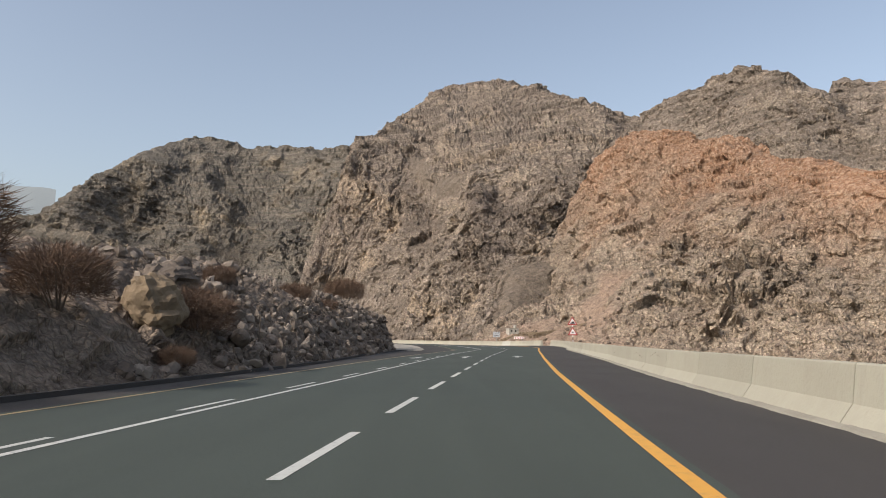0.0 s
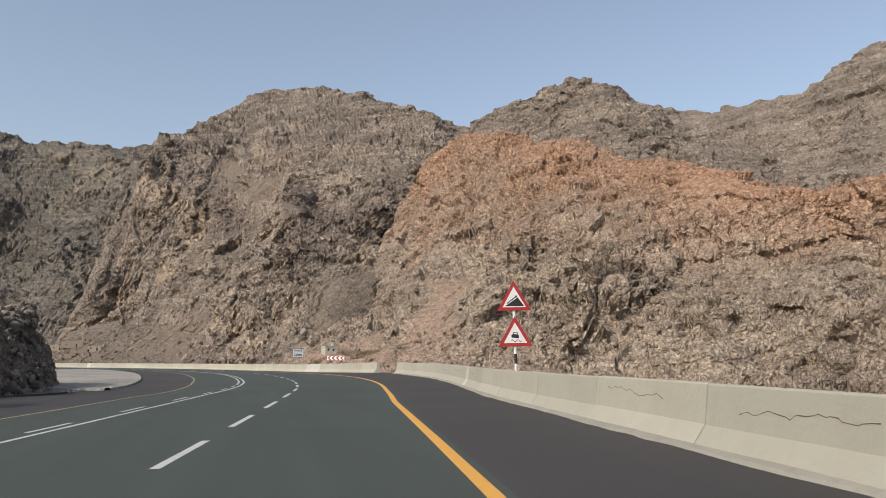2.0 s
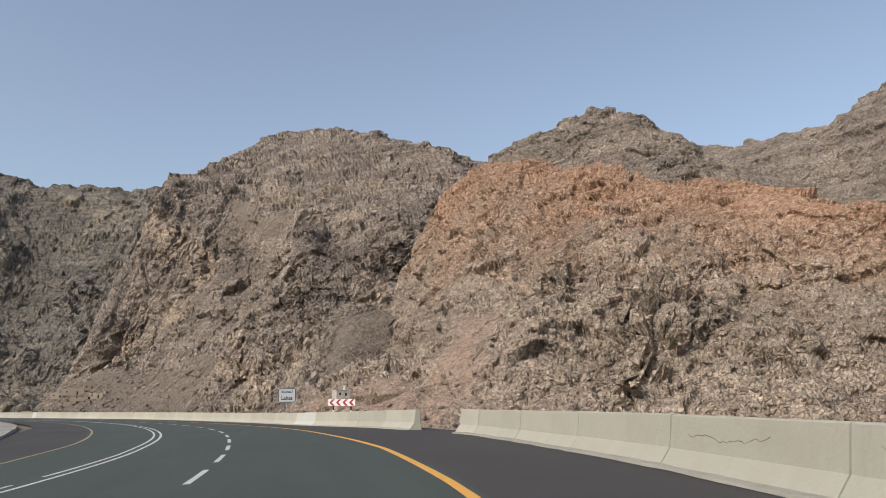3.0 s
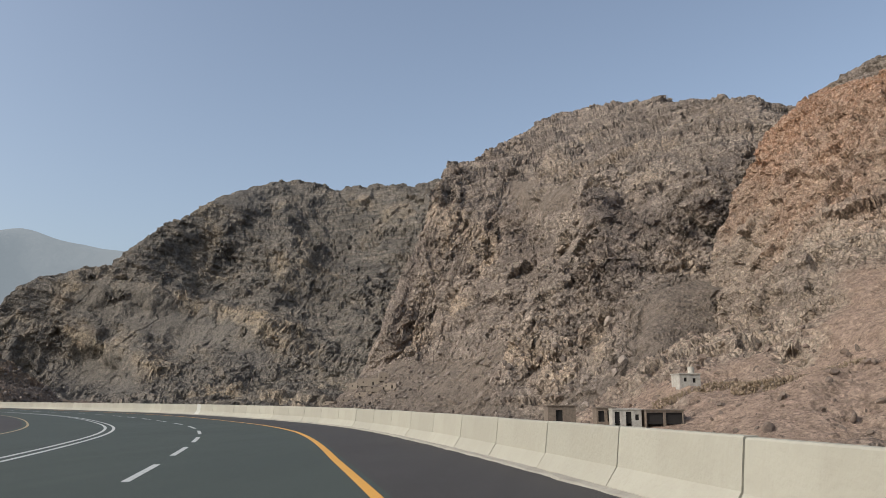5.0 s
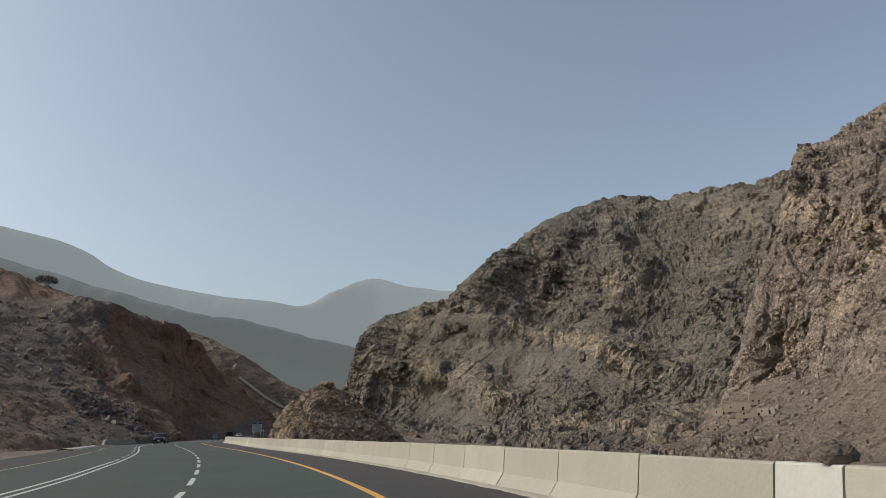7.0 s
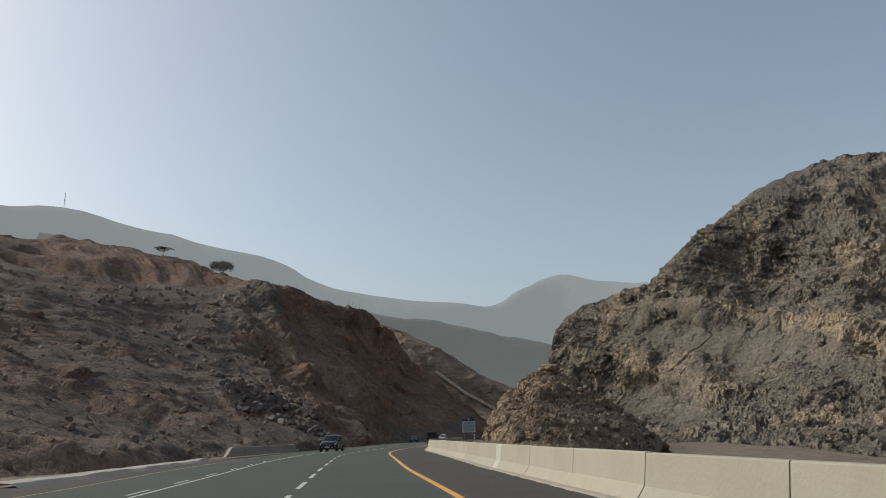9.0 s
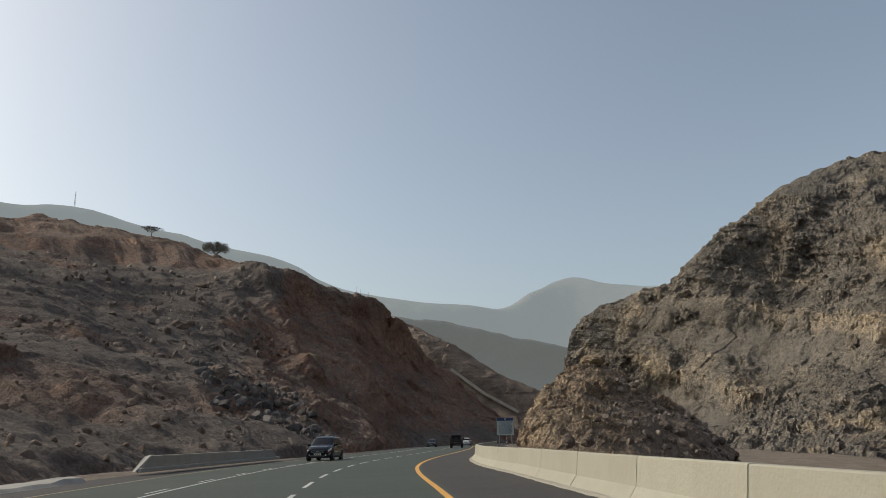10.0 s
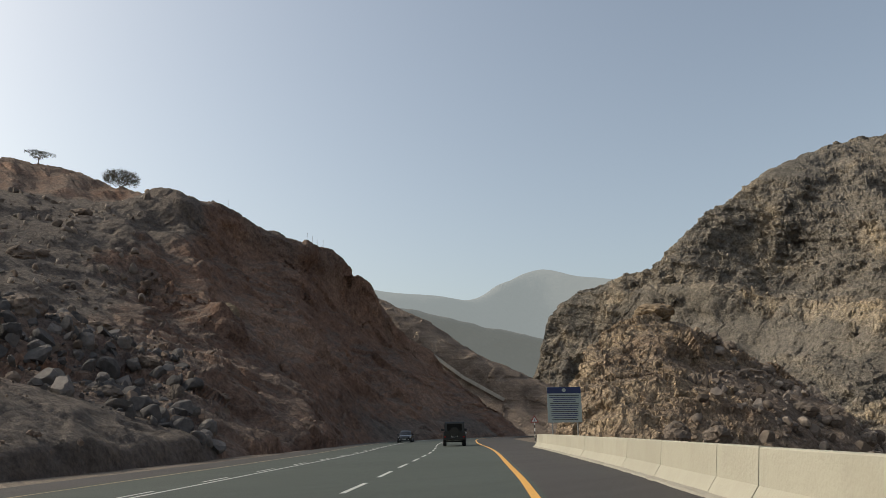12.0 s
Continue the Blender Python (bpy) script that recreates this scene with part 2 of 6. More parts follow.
RED_LAMP = plain("red_lamp_plastic", (0.32, 0.012, 0.010), 0.25)
CLEAR_LAMP = plain("clear_lamp_plastic", (0.55, 0.55, 0.55), 0.1)
PLATE = plain("white_plate", (0.6, 0.6, 0.58), 0.5)
SIGN_WHITE = plain("white_sign_sheet", (0.70, 0.70, 0.68), 0.45)
SIGN_GREY = plain("silver_grey_sign_sheet", (0.40, 0.41, 0.43), 0.5)
SIGN_RED = plain("red_sign_sheet", (0.34, 0.022, 0.020), 0.45)
SIGN_BLACK = plain("black_sign_paint", (0.015, 0.015, 0.015), 0.5)
SIGN_BLUE = plain("dark_blue_sign_sheet", (0.012, 0.025, 0.10), 0.45)
SIGN_PALE = plain("pale_green_grey_sign_sheet", (0.36, 0.42, 0.40), 0.5)
STEEL = plain("galvanised_steel", (0.33, 0.33, 0.32), 0.5, 0.7)
PLASTER = plain("weathered_white_plaster", (0.46, 0.43, 0.37), 0.9, 0, 0.45, 1.5)
MUD_WALL = plain("brown_stone_masonry", (0.21, 0.165, 0.125), 0.95, 0, 0.5, 2.5)
RUIN_WALL = plain("tan_dry_stone_masonry", (0.33, 0.27, 0.205), 0.95, 0, 0.4, 2.0)
INTERIOR_SHADE = plain("interior_shade", (0.02, 0.017, 0.015), 0.95)
BARK = plain("grey_brown_bark", (0.11, 0.085, 0.065), 0.9)
DRY_TWIG = plain("dry_reddish_twigs", (0.155, 0.095, 0.062), 0.95, 0, 0.5, 3.0)
LEAF = plain("dusty_olive_leaves", (0.075, 0.078, 0.045), 0.9, 0, 0.4, 4.0)
RUST = plain("rusty_crack", (0.095, 0.07, 0.05), 0.95)


# ---------------------------------------------------------------- numbers and meshes
def chance3(ix, iy, iz, seed):
    h = (ix.astype(np.uint32) * np.uint32(374761393) + iy.astype(np.uint32) * np.uint32(668265263)
         + iz.astype(np.uint32) * np.uint32(2147483647) + np.uint32(seed * 974634777 % 4294967296))
    h = (h ^ (h >> np.uint32(13))) * np.uint32(1274126177)
    h = (h ^ (h >> np.uint32(16))) * np.uint32(2246822519)
    return ((h ^ (h >> np.uint32(15))) & np.uint32(0xFFFFFF)).astype(np.float64) / 8388607.5 - 1.0


def value_noise(p, seed=0):
    base = np.floor(p).astype(np.int64)
    t = p - base
    t = t * t * t * (t * (t * 6 - 15) + 10)
    out = 0
    for dx in (0, 1):
        for dy in (0, 1):
            for dz in (0, 1):
                w = (t[..., 0] if dx else 1 - t[..., 0]) * (t[..., 1] if dy else 1 - t[..., 1]) * (t[..., 2] if dz else 1 - t[..., 2])
                out = out + w * chance3(base[..., 0] + dx, base[..., 1] + dy, base[..., 2] + dz, seed)
    return out


def fractal(p, octaves, seed=0, ridge=False, gain=0.5):
    total, amount = 0, 1.0
    turn = np.array([[0.80, 0.36, -0.48], [-0.6, 0.48, -0.64], [0.0, 0.8, 0.6]])
    for k in range(octaves):
        n = value_noise(p, seed + k)
        total = total + amount * ((1 - 2 * np.abs(n)) if ridge else n)
        p, amount = (p @ turn) * 2.03 + 17.3, amount * gain
    return total


def rail(points, n):
    """Points along a smooth line through the given ones: n of them, or at the shares (0 to 1) that n lists."""
    p = np.array(points, float)
    k = len(p)
    u = np.linspace(0, k - 1, n) if isinstance(n, int) else n * (k - 1)
    i = np.clip(np.floor(u).astype(int), 0, k - 2)
    t = (u - i)[:, None]
    a, b, c, d = p[np.clip(i - 1, 0, k - 1)], p[i], p[i + 1], p[np.clip(i + 2, 0, k - 1)]
    return 0.5 * (2 * b + (c - a) * t + (2 * a - 5 * b + 4 * c - d) * t * t + (3 * b - 3 * c + d - a) * t * t * t)


def loft(rails, nu, nv):
    """A sheet of nu x nv points over lines that run from foot to crest."""
    lines = np.stack([rail(r, nu) for r in rails])
    sheet = rail(lines.reshape(len(rails), -1), nv)
    return sheet.reshape(sheet.shape[0], -1, 3).transpose(1, 0, 2)


def crowded(n, lo, hi, share):
    """n shares from 0 to 1, a given part of them crowded between lo and hi."""
    return np.interp(np.linspace(0, 1, n), [0, lo / (lo + 1 - hi) * (1 - share), lo / (lo + 1 - hi) * (1 - share) + share, 1], [0, lo, hi, 1])


def sheet_normals(v):
    du, dv = np.gradient(v, axis=0), np.gradient(v, axis=1)
    n = np.cross(du, dv)
    return n / np.maximum(np.linalg.norm(n, axis=-1, keepdims=True), 1e-9)


def add_mesh(name, verts, quads, material, smooth=False):
    mesh = bpy.data.meshes.new(name)
    verts, quads = np.ascontiguousarray(verts, np.float32).reshape(-1, 3), np.ascontiguousarray(quads, np.int32)
    mesh.vertices.add(len(verts))
    mesh.vertices.foreach_set("co", verts.ravel())
    k = quads.shape[1]
    mesh.loops.add(quads.size)
    mesh.loops.foreach_set("vertex_index", quads.ravel())
    mesh.polygons.add(len(quads))
    mesh.polygons.foreach_set("loop_start", np.arange(0, quads.size, k, dtype=np.int32))
    mesh.polygons.foreach_set("use_smooth", np.full(len(quads), smooth))
    mesh.update(calc_edges=True)
    mesh.validate()
    mesh.materials.append(material)
    return mesh


def grid_quads(nu, nv):
    i = np.arange(nu * nv).reshape(nu, nv)
    return np.stack([i[:-1, :-1], i[1:, :-1], i[1:, 1:], i[:-1, 1:]], -1).reshape(-1, 4)


def add_sheet(name, v, material, layer=None, smooth=False):
    mesh = add_mesh(name, v.reshape(-1, 3), grid_quads(*v.shape[:2]), material, smooth)
    if layer is not None:
        mesh.attributes.new("layer", "FLOAT", "POINT").data.foreach_set("value", np.ascontiguousarray(layer, np.float32).ravel())
    return new(name, mesh)


def part(name, bm, material, parent, label=""):
    """Links a bmesh as one mesh object under a thing or under a part."""
    mesh = bpy.data.meshes.new(name)
    bm.to_mesh(mesh)
    bm.free()
    mesh.materials.append(material)
    ob = new(name, mesh)
    ob.parent = parent
    if label:
        tagged(ob, label)
    return ob


def box(x0, x1, y0, y1, z0, z1, bevel=0.0, segments=2):
    bm = bmesh.new()
    bmesh.ops.create_cube(bm, size=1, matrix=Matrix.LocRotScale(((x0 + x1) / 2, (y0 + y1) / 2, (z0 + z1) / 2), None, (x1 - x0, y1 - y0, z1 - z0)))
    if bevel:
        bmesh.ops.bevel(bm, geom=bm.edges[:], offset=bevel, segments=segments, affect="EDGES", profile=0.6)
    return bm


def prism(outline, y0, y1, axis="y", bevel=0.0):
    """A solid whose section is the outline: (x, z) pushed along y, or (y, z) pushed along x."""
    bm = bmesh.new()
    put = (lambda a, b, c: (a, c, b)) if axis == "y" else (lambda a, b, c: (c, a, b))
    one, two = [bm.verts.new(put(a, b, y0)) for a, b in outline], [bm.verts.new(put(a, b, y1)) for a, b in outline]
    n = len(outline)
    bm.faces.new(one)
    bm.faces.new(two[::-1])
    for k in range(n):
        bm.faces.new((one[k], two[k], two[(k + 1) % n], one[(k + 1) % n]))
    bmesh.ops.recalc_face_normals(bm, faces=bm.faces[:])
    if bevel:
        bmesh.ops.bevel(bm, geom=bm.edges[:], offset=bevel, segments=2, affect="EDGES", profile=0.6)
    return bm


def tube(a, b, r0, r1=None, sides=10):
    a, b = Vector(a), Vector(b)
    bm = bmesh.new()
    bmesh.ops.create_cone(bm, cap_ends=True, segments=sides, radius1=r0, radius2=r0 if r1 is None else r1, depth=(b - a).length,
                          matrix=Matrix.Translation((a + b) / 2) @ (b - a).to_track_quat("Z", "Y").to_matrix().to_4x4())
    return bm


def empty(name, m):
    ob = new(name)
    ob.matrix_world = m
    return ob


# ---------------------------------------------------------------- the line of the road
LANE_LINE = rail([(-6.5, -90), (-2.2, -8), (-0.8, 9.5), (2.98, 45), (4.93, 62), (8.65, 91), (9.85, 105), (10.05, 121), (8.8, 139), (5.45, 155),
                  (1.1, 168.8), (-6.8, 188.1), (-16.2, 202.6), (-30.1, 218.9), (-49.3, 236.2), (-70.3, 253.1), (-95.3, 272.1), (-113.3, 286.2), (-127.2, 299.3),
                  (-143.2, 316.8), (-161, 336.2), (-183, 358.8), (-207, 386), (-223, 413), (-233, 440), (-238, 465), (-240, 490)], 4000)
_step = np.hypot(*np.diff(LANE_LINE, axis=0).T)
_along = np.concatenate([[0], np.cumsum(_step)])
ROAD_LENGTH = float(_along[-1])
LANE_LINE = np.stack([np.interp(np.arange(0, ROAD_LENGTH, 0.5), _along, LANE_LINE[:, k]) for k in (0, 1)], 1)
_ahead = np.gradient(LANE_LINE, axis=0)
_ahead /= np.linalg.norm(_ahead, axis=1, keepdims=True)
LANE_RIGHT = np.stack([_ahead[:, 1], -_ahead[:, 0]], 1)


def station(x, y):
    """Distance along the lane line of the place nearest to x, y."""
    return 0.5 * float(np.argmin(((LANE_LINE - (x, y)) ** 2).sum(1)))


CREST = station(9.9, 121)


def road_height(s, off):
    """The road rises a little where it swings left, and leans inwards there."""
    s = np.asarray(s, float)
    lean = np.interp(s, [90, 130, 150, 165, 185, 198, 212, 224, 240, 260, 380, 400, 430, 460, 520], [0.009, 0.010, 0.016, 0.022, 0.024, 0.042, 0.05, 0.042, 0.010, 0.0, 0.0, 0.012, 0.016, 0.018, 0.018])
    rise = 0.11 * np.exp(-((s - CREST + 16) / 60.0) ** 2)
    return rise + lean * (np.clip(off, -13, 7.5) - 1.9)


def on_road(s, off, up=0.0):
    s = np.asarray(s, float)
    k = np.clip(s / 0.5, 0, len(LANE_LINE) - 1.001)
    i = k.astype(int)
    t = (k - i)[..., None]
    p = LANE_LINE[i] * (1 - t) + LANE_LINE[i + 1] * t
    r = LANE_RIGHT[i] * (1 - t) + LANE_RIGHT[i + 1] * t
    xy = p + r * np.asarray(off, float)[..., None]
    return np.concatenate([xy, (road_height(s, off) + up)[..., None]], -1)


def road_pose(s, off, up=0.0):
    """A pose on the road whose y axis runs along it."""
    p, q = on_road(s, np.asarray(off)), on_road(s + 0.5, np.asarray(off))
    d = q - p
    return pose(p[0], p[1], p[2] + up, math.degrees(math.atan2(d[2], math.hypot(d[0], d[1]))), 0, math.degrees(math.atan2(-d[0], d[1])))


def edge_off(s):
    """The outer edge line, which swings out a little in the bends."""
    return np.interp(s, [95, 120, 132, 150, 165, 176, 186, 196, 206, 220, 235, 250, 266, 280, 295, 310, 325, 340, 355, 375, 395, 415, 430, 448, 465, 500, 560],
                     [3.45, 3.45, 3.55, 3.72, 3.62, 3.52, 3.75, 4.12, 4.25, 3.9, 3.6, 3.5, 3.4, 3.55, 3.45, 3.63, 3.78, 3.85, 3.72, 3.66, 3.52, 3.75, 3.74, 3.98, 4.06, 3.98, 4.1])


def ribbon(name, s0, s1, off0, off1, up, material, step=1.0, thick=0.0, across=1):
    """A strip of the road from s0 to s1 between two offsets from the lane line."""
    n = max(2, int((s1 - s0) / step) + 1)
    s = np.linspace(s0, s1, n)
    off0, off1 = (o(s) if callable(o) else np.full(n, float(o)) for o in (off0, off1))
    lines = [on_road(s, off0 + (off1 - off0) * k / across, up) for k in range(across + 1)]
    if thick:
        lines = [lines[0] - (0, 0, thick)] + lines + [lines[-1] - (0, 0, thick)]
    return add_sheet(name, np.stack(lines, 0).transpose(1, 0, 2)[:, ::-1], material)


# ---------------------------------------------------------------- ground and road
def ground_height(x, y):
    """The valley floor: level with the road beside it, lower in the dry river bed beyond the barrier."""
    shape = x.shape
    p = np.stack([x.ravel(), y.ravel()], 1)
    far_end = LANE_LINE[-1] + np.arange(4, 700, 4.0)[:, None] * (-0.60, 0.80)
    line = np.concatenate([LANE_LINE[::8], far_end])
    right = np.concatenate([LANE_RIGHT[::8], np.tile((0.80, 0.60), (len(far_end), 1))])
    near = np.empty(len(p), int)
    for k in range(0, len(p), 4000):
        near[k:k + 4000] = np.argmin(((p[k:k + 4000, None] - line[None]) ** 2).sum(-1), 1)
    off = ((p - line[near]) * right[near]).sum(-1)
    dist = np.hypot(*(p - line[near]).T)
    road = road_height(near * 4.0, np.clip(off, -13, 7.5))
    smooth = lambda a, b, v: np.clip((v - a) / (b - a), 0, 1) ** 2 * (3 - 2 * np.clip((v - a) / (b - a), 0, 1))
    q = np.stack([p[:, 0], p[:, 1], 0 * p[:, 0]], 1)
    rough = fractal(q / 40, 4, 3) * 1.2 + fractal(q / 6, 3, 9) * 0.18
    far = smooth(np.where(off > 0, 9.5, 13.5), 28 + 14 * smooth(300, 360, p[:, 1]), dist)
    z = (road - 0.10) * (1 - far) + far * (rough + np.where(off > 0, -7.0 - 8.0 * smooth(380, 470, p[:, 1]) * smooth(60, 160, dist), -0.5))
    return z.reshape(shape)


def build_ground():
    def axis(lo, hi, fine_lo, fine_hi, step):
        inner = np.arange(fine_lo, fine_hi, step)
        a = fine_lo - step * np.cumsum(1.22 ** np.arange(1, 60))
        b = fine_hi + step * np.cumsum(1.22 ** np.arange(1, 60))
        return np.concatenate([[lo], a[(a > lo)][::-1], inner, b[(b < hi)], [hi]])
    xs, ys = axis(-9000, 9000, -300, 120, 2.5), axis(-9000, 9000, -60, 520, 2.5)
    x, y = np.meshgrid(xs, ys, indexing="ij")
    tagged(add_sheet("ground", np.stack([x, y, ground_height(x, y)], -1), GROUND, smooth=True),
           "brown stony valley floor with gravel", "ground", kind="structure")


def centre_off(s):
    """The centre line: the oncoming side widens as the road enters the bend."""
    return np.interp(s, [98, 115, 133, 150, 165, 175, 190, 200, 215, 260, 300, 335, 345, 370, 400, 412, 428, 450, 463, 480],
                     [-3.0, -2.97, -3.1, -3.25, -3.45, -3.5, -3.45, -3.3, -3.22, -3.15, -3.38, -3.45, -3.6, -3.65, -4.0, -4.1, -3.9, -4.0, -4.5, -4.6])


def left_off(s):
    return np.interp(s, [100, 140, 165, 190, 202, 214, 240, 390, 405, 425, 470], [-5.6, -5.9, -6.15, -6.15, -6.6, -6.9, -6.8, -7.2, -7.9, -7.6, -7.9])


def road_left(s):
    return np.interp(s, [100, 115, 130, 142, 165, 193, 210, 250, 470], [-7.1, -6.95, -7.3, -8.5, -11.2, -13.2, -11.6, -9.0, -9.4])


build_ground()
S0, S1 = 30.0, ROAD_LENGTH - 4
road = tagged(ribbon("road", S0, S1, lambda s: left_off(s) - 0.25, lambda s: edge_off(s) + 0.2, 0.0, ASPHALT, across=4), "grey asphalt mountain road with painted lines", "road", kind="structure")
tagged(ribbon("road_shoulder", S0, S1, lambda s: edge_off(s) + 0.2, 9.0, 0.0, SHOULDER, across=2), "dark brownish asphalt hard shoulder beside the barrier", "road shoulder", kind="structure")
tagged(ribbon("road_edge", S0, S1, lambda s: road_left(s) - 1.2, lambda s: left_off(s) - 0.25, 0.0, SHOULDER, across=2), "dark asphalt edge along the rock slopes", "road edge", kind="structure")


tagged(ribbon("kerb", S0, 200, lambda s: road_left(s) - 0.16, road_left, 0.11, SHOULDER, thick=0.12), "low dark kerb along the rubble bank", "kerb", kind="structure")


def line(name, s0, s1, off, width, material, label):
    ob = ribbon(name, s0, s1, lambda s: (off(s) if callable(off) else off) - width / 2, lambda s: (off(s) if callable(off) else off) + width / 2, 0.005, material)
    ob.parent = road
    return tagged(ob, label)


SOLID_TWO0, SOLID_TWO1 = station(9.6, 112), station(-53, 240)
line("edge_line", S0, S1, edge_off, 0.17, YELLOW_LINE, "orange yellow edge line")
line("edge_line", S0, S1, left_off, 0.11, PALE_YELLOW, "thin yellow edge line")
line("centre_line", S0, S1, centre_off, 0.12, WHITE_LINE, "solid white centre line")
line("centre_line", SOLID_TWO0, SOLID_TWO1, lambda s: centre_off(s) - 0.34, 0.12, WHITE_LINE, "second solid white centre line")
s = S0 + 5.15
while s < S1 - 10:
    a = s + float(np.interp(s, [100, 130, 165, 182, 245, 290, 340, 397, 423, 451], [0.4, 1.0, 1.3, 2.3, 2.7, 2.7, 1.0, 0.0, 2.2, 1.9]))
    line("lane_dash", a, a + 3.3, lambda s: np.interp(s, [155, 180, CREST + 235, CREST + 255], [0.06, -0.1, 0.08, 0.18]), 0.13, WHITE_LINE, "white lane dash")
    if not SOLID_TWO0 - 3 < a < SOLID_TWO1:
        line("centre_dash", a, a + 2.4, lambda s: centre_off(s) - 0.34, 0.11, WHITE_LINE, "short white dash beside the centre line")
    s += 5.75


def arrow(s, off, back):
    """A straight white arrow on the road; back: for the oncoming side."""
    bm = bmesh.new()
    shaft = [(-0.13, 0), (0.13, 0), (0.13, 2.7), (0.45, 2.7), (0, 4.5), (-0.45, 2.7), (-0.13, 2.7)]
    bm.faces.new([bm.verts.new((x, y, 0)) for x, y in shaft])
    ob = part("road_arrow", bm, WHITE_LINE, road, "white painted road arrow")
    ob.matrix_world = road_pose(s, off, 0.006) @ (pose(0, 0, 0, 0, 0, 180) if back else Matrix.Identity(4))


arrow(143.2, 1.95, False)
arrow(141.6, -1.42, False)
arrow(144.6, -4.45, True)


# ---------------------------------------------------------------- mountains and hills
def facets(p, seed):
    """Blocky rock: cells of random size, each a tilted flat face. About -1 to 1."""
    base = np.floor(p).astype(np.int64)
    best = np.full(p.shape[:-1], 9.0)
    cell = np.zeros(p.shape, np.int64)
    away = np.zeros(p.shape)
    for dx in (-1, 0, 1):
        for dy in (-1, 0, 1):
            for dz in (-1, 0, 1):
                c = base + (dx, dy, dz)
                spot = np.stack([chance3(c[..., 0], c[..., 1], c[..., 2], seed + k) for k in range(3)], -1) * 0.5 + 0.5
                d = p - c - spot
                d2 = (d * d).sum(-1)
                near = d2 < best
                best = np.where(near, d2, best)
                cell = np.where(near[..., None], c, cell)
                away = np.where(near[..., None], d, away)
    tilt = np.stack([chance3(cell[..., 0], cell[..., 1], cell[..., 2], seed + 11 + k) for k in range(3)], -1)
    return 0.42 * chance3(cell[..., 0], cell[..., 1], cell[..., 2], seed + 19) + 1.05 * (tilt * away).sum(-1)


def strata(v, size, dip, seed):
    """Ledges of dipping rock layers."""
    w = (v @ np.array(dip)) / size + 0.9 * fractal(v / (size * 9), 3, seed)
    k = np.floor(w)
    strength = chance3(k, 0 * k, 0 * k, seed + 5) * 0.5 + 0.5
    f = w - k
    return strength * (1 - f) ** 2 * np.minimum(f * 12, 1)


def folds(v, size, angle, seed):
    """Long leaning ribs and grooves, bent by slow noise."""
    c, d = math.cos(radians(angle)), math.sin(radians(angle))
    bend = fractal(v / (size * 14), 3, seed) * size * 5.0
    across, along = v[..., 0] * d - v[..., 2] * c + bend, v[..., 0] * c + v[..., 2] * d
    p = np.stack([across / size, along / (size * 7), v[..., 1] / (size * 9)], -1)
    return 1.3 - 2.2 * np.abs(value_noise(p, seed + 2)) - 1.0 * np.abs(value_noise(p * 2.3 + 7, seed + 4))


SPREAD = {}


def spot(sheet, u, v):
    """The place of a slope at the shares u along it and v up it."""
    us, vs = SPREAD[id(sheet)]
    return sheet[int(np.interp(u, us, np.arange(len(us)))), int(np.interp(v, vs, np.arange(len(vs))))]


def near_line(v, us, vs, points, width, seed):
    """1 on a line over the slope, falling off unevenly over a width in metres; the line runs through shares (u, v)."""
    p = [v[int(np.interp(a, us, np.arange(len(us)))), int(np.interp(b, vs, np.arange(len(vs))))] for a, b in points]
    best = np.full(v.shape[:2], 1e9)
    for a, b in zip(p, p[1:]):
        d = b - a
        t = np.clip(((v - a) @ d) / max(float(d @ d), 1e-6), 0, 1)
        best = np.minimum(best, np.linalg.norm(v - a - t[..., None] * d, axis=-1))
    close = best < width * 3.2
    uneven = 1 + 0.55 * fractal(v[close] / (width * 1.3) + seed, 4, seed)
    out = np.zeros(v.shape[:2])
    out[close] = np.exp(-(best[close] / (width * np.clip(uneven, 0.35, 2.0))) ** 2)
    return out


